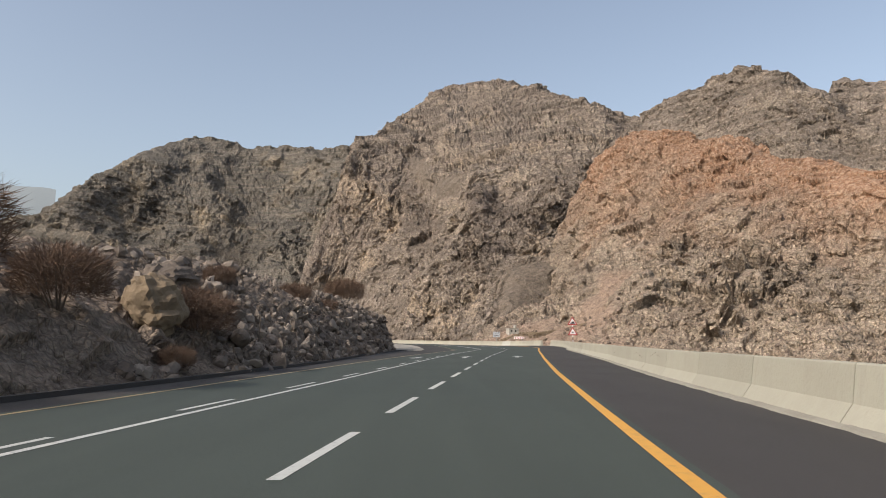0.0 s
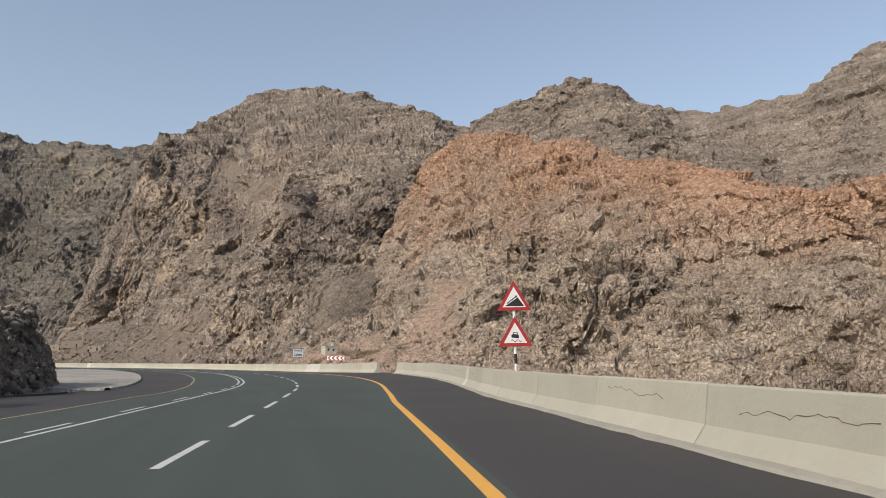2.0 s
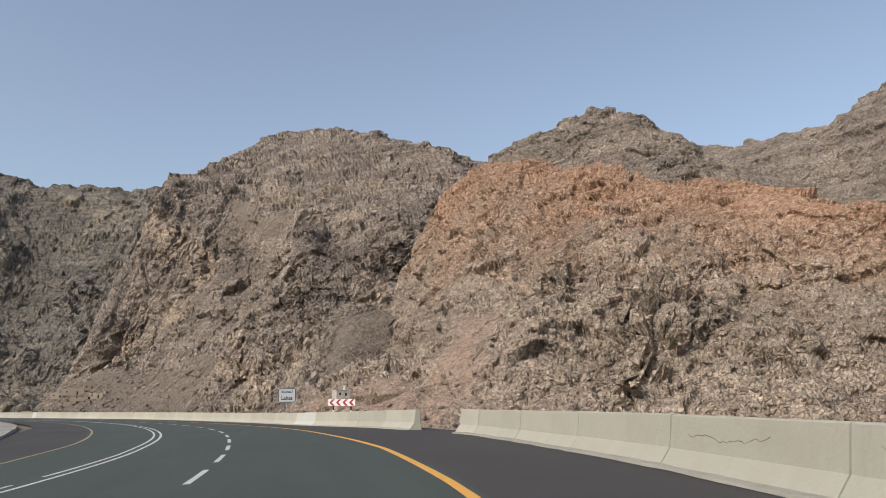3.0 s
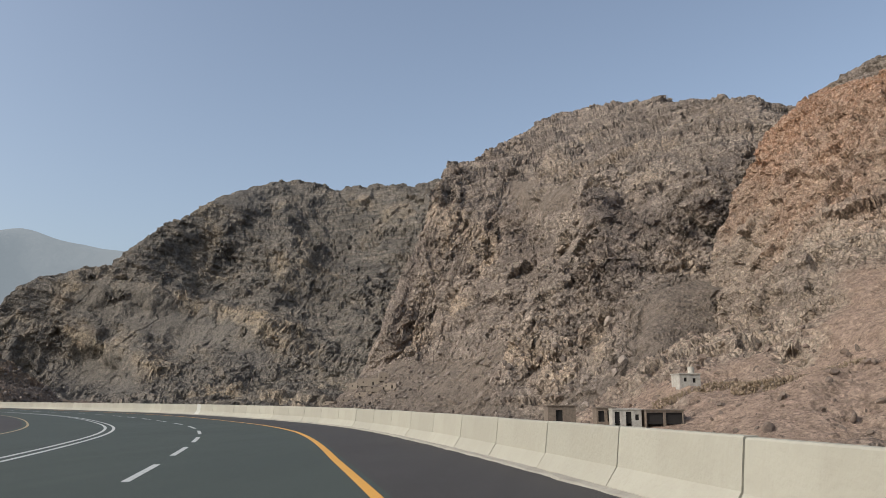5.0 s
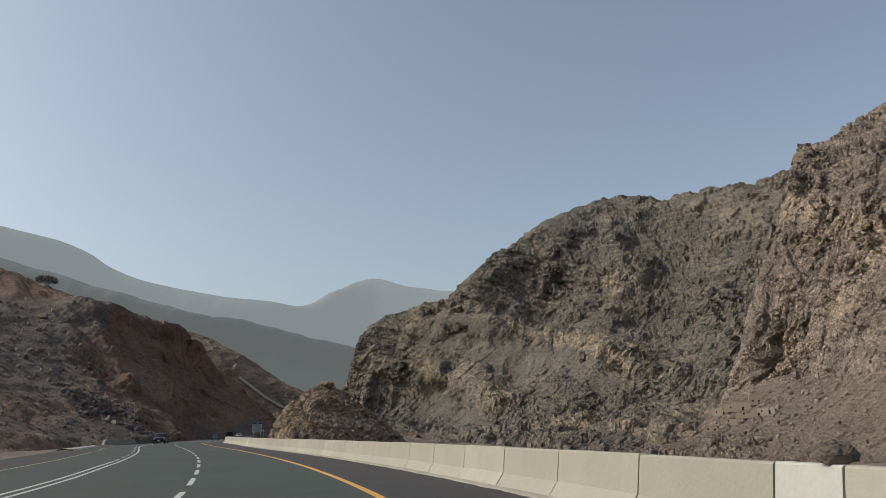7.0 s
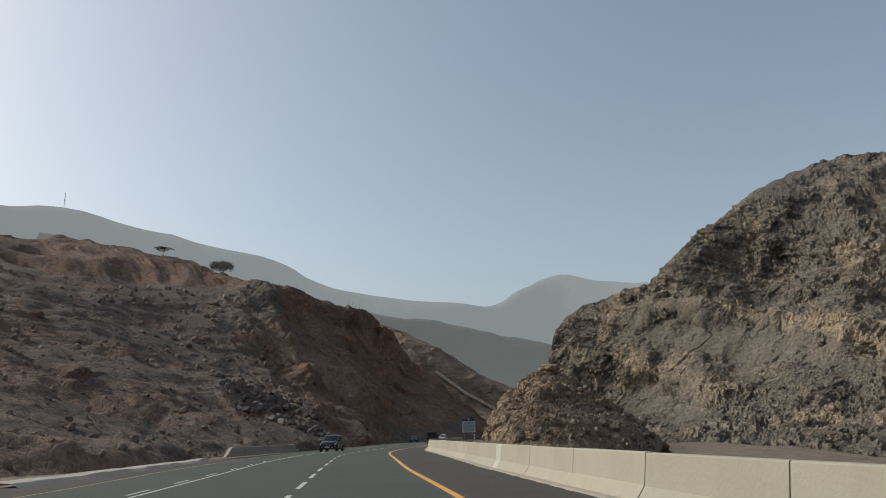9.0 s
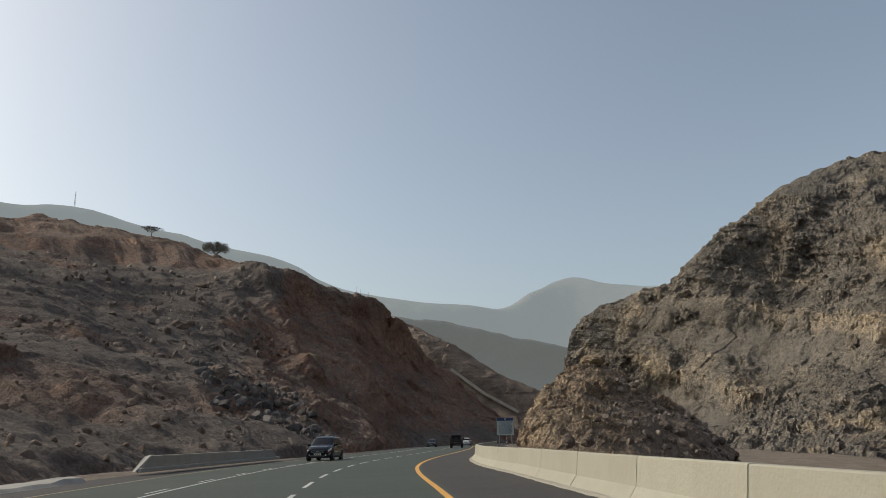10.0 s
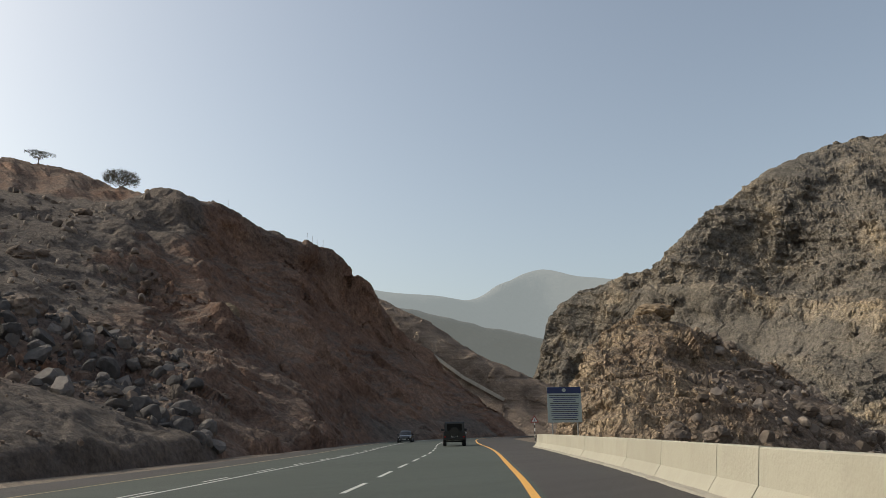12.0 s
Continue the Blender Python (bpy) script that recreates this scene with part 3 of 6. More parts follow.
def mountain(name, rails, nu, nv, material, bumps, label, seed, category="mountain", dip=(0.1, 0.0, 1.0), foot=0.06, marks=(), end=0.0, smooth=False, patchy=0.36):
    """A rock face over its rails, broken up into gullies, layers, folds and blocks. bumps: (kind, size, height,
    stretch) in metres;
    marks: (kind, width, strength, line) of aprons of loose stone (fan), bare pale rock (pale), darker faces (dark),
    ribs, lifted edges and folded zones."""
    us, vs = (np.linspace(0, 1, n) if isinstance(n, int) else n for n in (nu, nv))
    v = loft(rails, nu, nv)
    nu, nv = v.shape[:2]
    layer = np.broadcast_to(vs[None], (nu, nv))
    along = np.broadcast_to(us[:, None], (nu, nv))
    calm = np.clip(layer / foot, 0, 1) ** 1.5
    if end:
        calm = calm * (0.25 + 0.75 * np.clip(along / end, 0, 1))
    span = bumps[0][1]
    rugged = 0.92 + patchy * fractal(v / span + 3.1 * seed, 4, seed + 70)
    pale, dark, zone = np.zeros((nu, nv)), np.zeros((nu, nv)), np.zeros((nu, nv))
    folded = any(kind == "zone" for kind, *_ in marks)
    start = v
    for k, (kind, width, strength, points) in enumerate(marks):
        g = near_line(start, us, vs, points, width, seed * 7 + k) * strength
        if kind == "fan":
            rugged = rugged - g
        elif kind == "pale":
            pale = np.maximum(pale, g)
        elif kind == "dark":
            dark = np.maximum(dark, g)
        elif kind == "zone":
            zone = np.maximum(zone, g)
        elif kind == "rib":
            v = v + sheet_normals(start) * g[..., None]
        elif kind == "lift":
            v = v + g[..., None] * np.array((0, 0, 1.0))
    rugged = np.clip(rugged, 0.22, 1.3)
    for k, (kind, size, height, tall) in enumerate(bumps):
        n = sheet_normals(v)
        p = v / (size * np.array((1, 1, tall))) + 5.7 * seed
        p = p + 0.35 * np.stack([value_noise(p * 0.7 + 40 * j, seed + j) for j in (1, 2, 3)], -1)
        if kind == "facet":
            h = facets(p, seed * 31 + k * 7) * rugged * (1 - 0.5 * np.clip(zone, 0, 1))
        elif kind == "strata":
            h = strata(v, size, dip, seed * 17 + k) * rugged
        elif kind == "fold":
            h = folds(v, size, tall, seed * 19 + k) * rugged * (0.12 + zone if folded else 1)
        elif kind == "gully":
            r = 1 - np.abs(value_noise(p, seed + k)) - 0.5 * np.abs(value_noise(p * 2.1 + 9, seed + k + 3))
            h = (r * 1.2 - 0.7) * (0.4 + 0.6 * np.clip(rugged, 0, 1))
        else:
            h = fractal(p, 4, seed * 13 + k)
        v = v + n * (height * h * calm)[..., None]
    ob = tagged(add_sheet(name, v, material, layer, smooth), label, category, kind="structure")
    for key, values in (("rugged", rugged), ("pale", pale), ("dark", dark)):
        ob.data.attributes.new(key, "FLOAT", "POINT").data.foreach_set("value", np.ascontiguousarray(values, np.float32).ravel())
    SPREAD[id(v)] = us, vs
    return ob, v


# orange-topped mountain beyond the dry river bed
A_CREST = [(115, 556, 120), (141, 536, 147), (163, 446, 117), (170, 370, 92), (173, 300, 68), (190, 262, 54), (240, 232, 50), (330, 210, 50)]
A_BACK = [(170, 610, 100), (190, 570, 115), (212, 470, 95), (218, 395, 72), (218, 325, 48), (235, 285, 38), (285, 255, 34), (370, 235, 34)]
river_face, RIVER_FACE = mountain("mountain", [
    [(22, 430, -9), (-2, 300, -9), (28, 252, -9), (74, 212, -9), (122, 186, -9), (172, 164, -9), (236, 142, -9), (330, 120, -9)],
    [(58, 468, 6), (38, 338, 7), (62, 284, 5), (97, 241, 3), (134, 212, 3), (180, 188, 3), (240, 164, 3), (330, 140, 3)],
    [(74, 505, 40), (72, 372, 28), (88, 304, 28), (116, 265, 23), (150, 238, 20), (192, 213, 18), (250, 190, 18), (335, 165, 18)],
    [(92, 540, 85), (108, 430, 70), (120, 345, 58), (138, 302, 47), (160, 272, 40), (195, 245, 36), (255, 215, 34), (340, 190, 34)],
    A_CREST, A_BACK], 760, 420, ORANGE_ROCK,
    [("soft", 60, 6, 1), ("gully", 42, 6, 2.2), ("strata", 9, 1.8, 1), ("facet", 14, 3.0, 0.8), ("facet", 4.2, 1.15, 0.8), ("facet", 1.8, 0.5, 0.8)],
    "rugged brown mountain with an orange upper layer", 1, dip=(-0.22, 0.05, 1.0), foot=0.13, marks=[
        ("fan", 13, 0.8, [(0.200, 0.42), (0.225, 0.31), (0.235, 0.19), (0.23, 0.08)]), ("fan", 15, 0.75, [(0.17, 0.27), (0.15, 0.10)]), ("fan", 16, 0.6, [(0.28, 0.22), (0.27, 0.08)]),
        ("fan", 6, 0.6, [(0.32, 0.16), (0.41, 0.14), (0.49, 0.12), (0.60, 0.1)]),
        ("pale", 9, 0.8, [(0.30, 0.42), (0.36, 0.33), (0.44, 0.36)]), ("pale", 7, 0.8, [(0.20, 0.52), (0.24, 0.46)]), ("pale", 8, 0.6, [(0.50, 0.40), (0.56, 0.34)]), ("pale", 5, 0.7, [(0.29, 0.30), (0.33, 0.25)]),
        ("rib", 9, 3.5, [(0.27, 0.50), (0.29, 0.36), (0.31, 0.24)]), ("rib", 8, 3.0, [(0.40, 0.55), (0.40, 0.40), (0.38, 0.26)]), ("rib", 12, -3.0, [(0.20, 0.62), (0.20, 0.45)]),
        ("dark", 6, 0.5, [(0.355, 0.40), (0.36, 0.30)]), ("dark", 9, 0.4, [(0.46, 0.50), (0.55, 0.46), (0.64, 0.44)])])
# grey peak behind it
mountain("mountain", [
    [(150, 640, 120), (190, 590, 110), (220, 520, 90), (240, 450, 66), (262, 400, 50), (300, 350, 36), (390, 300, 30)],
    [(180, 690, 178), (218, 650, 178), (244, 600, 176), (264, 555, 155), (288, 520, 126), (316, 470, 96), (405, 400, 80)],
    [(206, 748, 230), (240, 708, 236), (265, 663, 240), (286, 627, 226), (308, 599, 198), (326, 560, 164), (420, 480, 115)],
    [(250, 850, 190), (290, 810, 190), (330, 760, 190), (360, 720, 170), (385, 690, 150), (410, 650, 120), (480, 560, 85)]],
    320, 200, PEAK_ROCK, [("soft", 70, 2.5, 1), ("gully", 30, 5, 2), ("strata", 12, 3.0, 1), ("facet", 30, 4.0, 1.0), ("facet", 11, 2.6, 0.8), ("facet", 4.5, 1.3, 0.8)], "grey rocky peak behind the orange ridge", 2)
# tall banded mountain on the far right
mountain("mountain", [
    [(380, 900, 60), (440, 800, 60), (500, 720, 60), (540, 640, 60), (590, 560, 60), (640, 500, 60), (760, 420, 60)],
    [(470, 960, 220), (540, 920, 215), (580, 840, 205), (610, 770, 200), (640, 700, 220), (680, 640, 230), (820, 540, 240)],
    [(536, 1010, 349), (615, 1021, 361), (652, 938, 346), (690, 885, 345), (708, 836, 368), (735, 787, 385), (900, 680, 420)],
    [(650, 1150, 300), (720, 1120, 300), (780, 1030, 300), (820, 980, 300), (840, 930, 320), (880, 880, 330), (1020, 790, 360)]],
    280, 190, FAR_ROCK, [("soft", 100, 10, 1), ("gully", 60, 12, 2.5), ("strata", 26, 5, 1), ("strata", 11, 2, 1), ("facet", 14, 3.4, 0.7)], "tall grey mountain with flat rock layers", 3)
# middle mountain with folded cliffs
folded_face, FOLDED_FACE = mountain("mountain", [
    [(-190, 600, -17), (-150, 590, -17), (-105, 570, -17), (-60, 530, -17), (-15, 450, -17), (15, 400, -17), (40, 400, -17), (110, 460, -13)],
    [(-175, 795, 2), (-145, 725, 0), (-100, 682, 1), (-50, 624, 4), (0, 532, 7), (30, 466, 6), (50, 445, 6), (110, 490, 6)],
    [(-148, 815, 52), (-110, 790, 52), (-70, 745, 48), (-26, 640, 50), (14, 585, 60), (45, 545, 58), (66, 525, 60), (150, 560, 70)],
    [(-134, 845, 110), (-92, 825, 112), (-46, 800, 125), (-10, 722, 120), (30, 642, 122), (62, 587, 112), (86, 556, 108), (170, 610, 118)],
    [(-118, 878, 160), (-84, 862, 172), (-36, 900, 205), (10, 862, 215), (55, 782, 205), (92, 702, 182), (124, 655, 168), (190, 670, 165)],
    [(-109, 915, 213), (-98, 990, 252), (-59, 1191, 347), (27, 1640, 545), (98, 1620, 548), (158, 1328, 446), (172, 917, 294), (220, 770, 222)],
    [(-90, 1100, 190), (-70, 1150, 220), (-20, 1400, 290), (70, 1900, 440), (160, 1880, 440), (230, 1500, 380), (240, 1020, 250), (280, 860, 200)]],
    660, 420, TAN_ROCK, [("soft", 80, 7, 1), ("gully", 46, 7, 2.2), ("fold", 12, 5.0, 66), ("fold", 5, 2.6, 62), ("strata", 12, 2.2, 1), ("facet", 38, 5.0, 1.0), ("facet", 17, 3.8, 1.0), ("facet", 6, 1.6, 1.0), ("facet", 2.8, 0.7, 1.0)],
    "tan mountain with steep folded cliffs", 4, dip=(0.35, 0.0, 0.9), end=0.14, marks=[
        ("zone", 44, 1.15, [(0.16, 0.70), (0.114, 0.50), (0.097, 0.31)]), ("zone", 30, 0.9, [(0.24, 0.60), (0.22, 0.42)]),
        ("pale", 15, 1.0, [(0.06, 0.72), (0.11, 0.66), (0.196, 0.584)]), ("pale", 12, 1.0, [(0.25, 0.55), (0.33, 0.46)]), ("pale", 10, 1.0, [(0.230, 0.42), (0.282, 0.38)]), ("pale", 7, 1.0, [(0.127, 0.37), (0.135, 0.34)]),
        ("pale", 9, 0.9, [(0.50, 0.24), (0.563, 0.208), (0.607, 0.175)]), ("pale", 9, 0.7, [(0.653, 0.258), (0.696, 0.223)]), ("pale", 9, 0.7, [(0.86, 0.34), (0.90, 0.30)]), ("pale", 12, 0.5, [(0.42, 0.66), (0.56, 0.62)]),
        ("rib", 13, 9, [(0.576, 0.53), (0.635, 0.42), (0.740, 0.298)]), ("rib", 12, -5, [(0.66, 0.52), (0.70, 0.42), (0.79, 0.33)]), ("rib", 12, 6, [(0.498, 0.30), (0.53, 0.20)]), ("rib", 10, 6, [(0.576, 0.25), (0.60, 0.17)]),
        ("rib", 16, 7, [(0.40, 0.80), (0.46, 0.66), (0.50, 0.52)]), ("rib", 16, -5, [(0.32, 0.66), (0.40, 0.50), (0.44, 0.36)]),
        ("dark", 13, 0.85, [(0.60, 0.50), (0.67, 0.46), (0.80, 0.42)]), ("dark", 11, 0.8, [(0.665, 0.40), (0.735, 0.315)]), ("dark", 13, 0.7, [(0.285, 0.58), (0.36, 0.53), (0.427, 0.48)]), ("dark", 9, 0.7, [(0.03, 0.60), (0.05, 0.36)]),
        ("fan", 30, 0.7, [(0.10, 0.20), (0.24, 0.22), (0.341, 0.236), (0.444, 0.27)]), ("fan", 26, 0.6, [(0.24, 0.14), (0.45, 0.12), (0.62, 0.10)]), ("fan", 15, 0.6, [(0.31, 0.68), (0.40, 0.58), (0.52, 0.53)]),
        ("fan", 20, 0.65, [(0.80, 0.16), (0.87, 0.22), (0.88, 0.30)])])
# greyer mountain behind the bend
TURN = [1.11, 1.10, 1.025, 0.945, 0.94, 0.94, 0.975, 1.0]
mountain("mountain", [[(-60 + k * (x + 60), 250 + k * (y - 250), z if z < 0 else z * k) for k, (x, y, z) in zip(TURN, row)] for row in [
    [(-590, 690, -17), (-540, 690, -17), (-480, 680, -17), (-420, 660, -17), (-350, 640, -17), (-280, 620, -17), (-220, 600, -17), (-130, 600, -17)],
    [(-530, 795, 10), (-520, 800, 12), (-480, 870, 14), (-440, 900, 14), (-380, 868, 10), (-300, 836, 8), (-230, 816, 5), (-110, 800, 0)],
    [(-534, 822, 42), (-522, 832, 50), (-485, 902, 70), (-446, 960, 80), (-370, 970, 76), (-290, 940, 66), (-215, 900, 62), (-90, 880, 60)],
    [(-538, 843, 70), (-528, 860, 86), (-492, 932, 116), (-448, 1020, 150), (-382, 1062, 158), (-298, 1068, 157), (-220, 1042, 152), (-75, 1000, 145)],
    [(-541, 855, 92), (-533, 876, 110), (-497, 955, 147), (-485, 1072, 226), (-446, 1140, 281), (-402, 1270, 333), (-272, 1225, 303), (-60, 1140, 285)],
    [(-580, 900, 60), (-590, 960, 80), (-590, 1060, 120), (-580, 1180, 180), (-500, 1280, 230), (-420, 1360, 290), (-260, 1320, 260), (-20, 1260, 250)]]],
    580, 360, BEDDED_ROCK, [("soft", 90, 6, 1), ("gully", 40, 8, 2.4), ("fold", 13, 4.5, 70), ("fold", 5.5, 2.4, 66), ("strata", 24, 6, 1), ("strata", 10, 3.4, 1), ("facet", 34, 3.5, 1.2), ("facet", 13, 2.4, 1.3), ("facet", 5, 1.3, 1.3), ("facet", 2.6, 0.6, 1.0)],
    "grey-brown mountain with pale cliff bands", 5, dip=(0.30, -0.05, 1.0), end=0.08, marks=[
        ("zone", 48, 1.1, [(0.95, 0.74), (0.91, 0.62), (0.90, 0.48), (0.93, 0.36)]),
        ("pale", 13, 1.0, [(0.27, 0.60), (0.33, 0.545), (0.40, 0.51), (0.43, 0.50)]), ("pale", 14, 0.95, [(0.49, 0.485), (0.60, 0.455), (0.683, 0.422), (0.78, 0.38)]),
        ("pale", 15, 1.0, [(0.281, 0.40), (0.367, 0.325), (0.465, 0.283), (0.53, 0.25)]), ("pale", 16, 0.9, [(0.42, 0.39), (0.474, 0.35), (0.535, 0.268)]), ("pale", 11, 0.9, [(0.70, 0.20), (0.80, 0.18), (0.90, 0.15)]),
        ("pale", 8, 1.2, [(0.72, 0.60), (0.76, 0.60)]), ("pale", 9, 0.8, [(0.66, 0.62), (0.69, 0.55)]), ("pale", 8, 0.6, [(0.50, 0.62), (0.56, 0.60)]), ("pale", 9, 0.6, [(0.16, 0.55), (0.20, 0.45)]), ("pale", 22, 0.55, [(0.93, 0.62), (0.95, 0.48)]),
        ("rib", 12, 9, [(0.27, 0.60), (0.33, 0.545), (0.43, 0.50)]), ("rib", 13, 10, [(0.49, 0.485), (0.60, 0.455), (0.683, 0.422), (0.80, 0.375)]), ("rib", 16, 12, [(0.25, 0.42), (0.367, 0.335), (0.465, 0.295), (0.54, 0.25)]),
        ("rib", 26, 9, [(0.40, 0.74), (0.37, 0.62), (0.36, 0.54)]), ("rib", 24, 11, [(0.70, 0.72), (0.69, 0.60), (0.66, 0.50)]), ("rib", 26, -6, [(0.53, 0.74), (0.53, 0.56)]), ("rib", 30, -7, [(0.80, 0.70), (0.82, 0.50), (0.83, 0.36)]), ("rib", 16, 6, [(0.68, 0.21), (0.90, 0.16)]),
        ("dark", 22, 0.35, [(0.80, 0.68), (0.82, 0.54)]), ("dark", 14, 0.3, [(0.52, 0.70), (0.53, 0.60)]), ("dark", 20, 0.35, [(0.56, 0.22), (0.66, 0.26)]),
        ("fan", 26, 0.6, [(0.48, 0.42), (0.60, 0.39), (0.72, 0.34)]), ("fan", 24, 0.6, [(0.30, 0.49), (0.42, 0.45)]), ("fan", 26, 0.65, [(0.30, 0.24), (0.44, 0.20), (0.56, 0.17)]), ("fan", 26, 0.5, [(0.55, 0.80), (0.70, 0.80), (0.9, 0.76)])])
# hill cut by the road
hill, HILL = mountain("hill", [
    [(-26, 192, -1.5), (-60, 219, -1.5), (-103, 259, -1.2), (-136, 289, -1.2), (-152.5, 307, -1.2), (-190.5, 351, -1.2), (-216, 386, -1.2), (-256, 470, -1.2)],
    [(-62, 186, 9), (-98, 207, 10), (-141, 237, 11), (-177, 281, 12.5), (-200, 325, 12), (-224, 359, 16), (-246, 402, 13), (-266, 470, 5)],
    [(-100, 165, 25), (-142, 190, 26), (-190, 225, 27), (-223, 285, 28), (-240, 329, 29), (-252, 366, 36), (-266, 412, 28), (-273, 473, 6)],
    [(-180, 150, 44), (-215, 180, 45), (-255, 225, 45), (-268, 300, 44), (-274, 345, 46), (-266, 376, 46), (-274, 424, 35), (-283, 480, 5)],
    [(-240, 120, 60), (-285, 160, 62), (-325, 215, 66), (-345, 300, 70), (-340, 347, 72), (-318, 378, 58), (-312, 440, 32), (-312, 496, 2)]],
    crowded(640, 0.48, 0.90, 0.72), crowded(330, 0.03, 0.62, 0.78), CUT_ROCK, [("soft", 30, 1.6, 1), ("gully", 13, 1.5, 2.6), ("facet", 9, 0.75, 1.2), ("soft", 4, 0.3, 1), ("facet", 3.4, 0.26, 1.0), ("facet", 1.2, 0.12, 1.0)],
    "dark red-brown hill with a cut slope above the road", 6, category="hill", patchy=0.16, foot=0.03, smooth=True, marks=[
        ("lift", 14, -2.6, [(0.48, 0.80), (0.58, 0.77), (0.645, 0.75)]),
        ("fan", 16, 0.8, [(0.20, 0.80), (0.50, 0.78), (0.64, 0.74)]), ("fan", 9, 0.7, [(0.22, 0.10), (0.38, 0.10), (0.50, 0.09)]),
        ("fan", 13, 0.85, [(0.50, 0.62), (0.575, 0.60), (0.64, 0.64)]), ("fan", 12, 0.75, [(0.50, 0.42), (0.60, 0.45), (0.64, 0.52)]), ("fan", 9, 0.75, [(0.52, 0.26), (0.58, 0.30), (0.60, 0.36)]),
        ("fan", 12, 0.7, [(0.3, 0.3), (0.42, 0.3), (0.5, 0.26)]), ("fan", 14, 0.7, [(0.2, 0.6), (0.35, 0.6), (0.5, 0.6)]), ("fan", 7, 0.7, [(0.55, 0.09), (0.585, 0.06), (0.63, 0.05)]), ("fan", 7, 0.6, [(0.84, 0.06), (0.90, 0.10), (0.94, 0.05)]),
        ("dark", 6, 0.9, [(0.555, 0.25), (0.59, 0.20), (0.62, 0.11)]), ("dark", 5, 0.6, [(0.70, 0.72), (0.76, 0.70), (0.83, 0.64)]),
        ("rib", 5, 2.2, [(0.695, 0.62), (0.70, 0.42), (0.69, 0.26)]), ("rib", 4, -1.4, [(0.675, 0.56), (0.68, 0.36), (0.66, 0.2)]), ("rib", 5, 2.0, [(0.80, 0.62), (0.79, 0.40), (0.77, 0.2)]), ("rib", 5, -1.5, [(0.76, 0.60), (0.745, 0.36)]),
        ("rib", 3, 1.6, [(0.655, 0.50), (0.668, 0.36), (0.68, 0.26)]), ("lift", 8, 3.4, [(0.668, 0.72), (0.70, 0.72), (0.735, 0.70)]), ("lift", 6, 3.0, [(0.80, 0.66), (0.825, 0.64)]), ("lift", 6, 3.4, [(0.845, 0.62), (0.872, 0.60)])])
# slope with the drain chute, behind it
chute_slope, CHUTE_SLOPE = mountain("hill", [
    [(-345, 430, -1), (-318, 462, -1), (-296, 486, -1), (-272, 506, -1), (-240, 530, -1)],
    [(-352, 462, 26), (-328, 485, 20), (-308, 505, 13), (-283, 526, 5), (-248, 546, -1)],
    [(-362, 490, 56), (-338, 500, 43), (-314, 520, 25), (-288, 540, 9), (-250, 560, -1)],
    [(-420, 540, 60), (-390, 560, 45), (-350, 570, 22), (-310, 585, 6), (-260, 600, -1)]],
    160, 130, RUBBLE_EARTH, [("soft", 30, 1.5, 1), ("facet", 6, 0.6, 1)], "dark stony slope behind the cut hill", 7, category="hill")
# small outcrop beside the road
outcrop, OUTCROP = mountain("rock_outcrop", [
    [(-167, 358.5, -0.8), (-160, 354.5, -0.8), (-152.5, 359, -1.2), (-147.5, 368, -2.5), (-143.5, 380, -5.0)],
    [(-170, 366, 5.6), (-164, 364, 6.4), (-158, 369, 5.6), (-152, 377, 3.0), (-147, 387, -3.0)],
    [(-175.5, 377, 10.0), (-171.5, 383, 13.2), (-165, 386, 10.5), (-158, 390, 5.4), (-150.5, 394, -2.0)],
    [(-183, 390, 10.5), (-182, 399, 13.0), (-174, 402, 8), (-165, 404, 2), (-154, 402, -4)],
    [(-190, 398, -1.5), (-190, 410, -1.5), (-178, 414, -1.5), (-168, 414, -4.0), (-156, 410, -7.0)]],
    330, 250, OUTCROP_ROCK, [("soft", 9, 0.9, 1), ("strata", 2.6, 0.45, 1), ("facet", 3.6, 0.85, 1.3), ("facet", 1.4, 0.36, 1.2), ("facet", 0.6, 0.13, 1.1)], "buff rock outcrop with rubble slopes", 8,
    category="rock outcrop", patchy=0.25, marks=[("fan", 4.5, 0.75, [(0.62, 0.10), (0.74, 0.30), (0.84, 0.5)]), ("fan", 4.5, 0.75, [(0.82, 0.10), (0.92, 0.4)]), ("fan", 2.5, 0.5, [(0.36, 0.30), (0.5, 0.27), (0.62, 0.27)]),
        ("pale", 3.5, 0.9, [(0.05, 0.2), (0.15, 0.36), (0.28, 0.42)]), ("pale", 2.5, 0.8, [(0.20, 0.10), (0.32, 0.18)]), ("rib", 2.0, 1.0, [(0.12, 0.30), (0.3, 0.34), (0.5, 0.38)])])
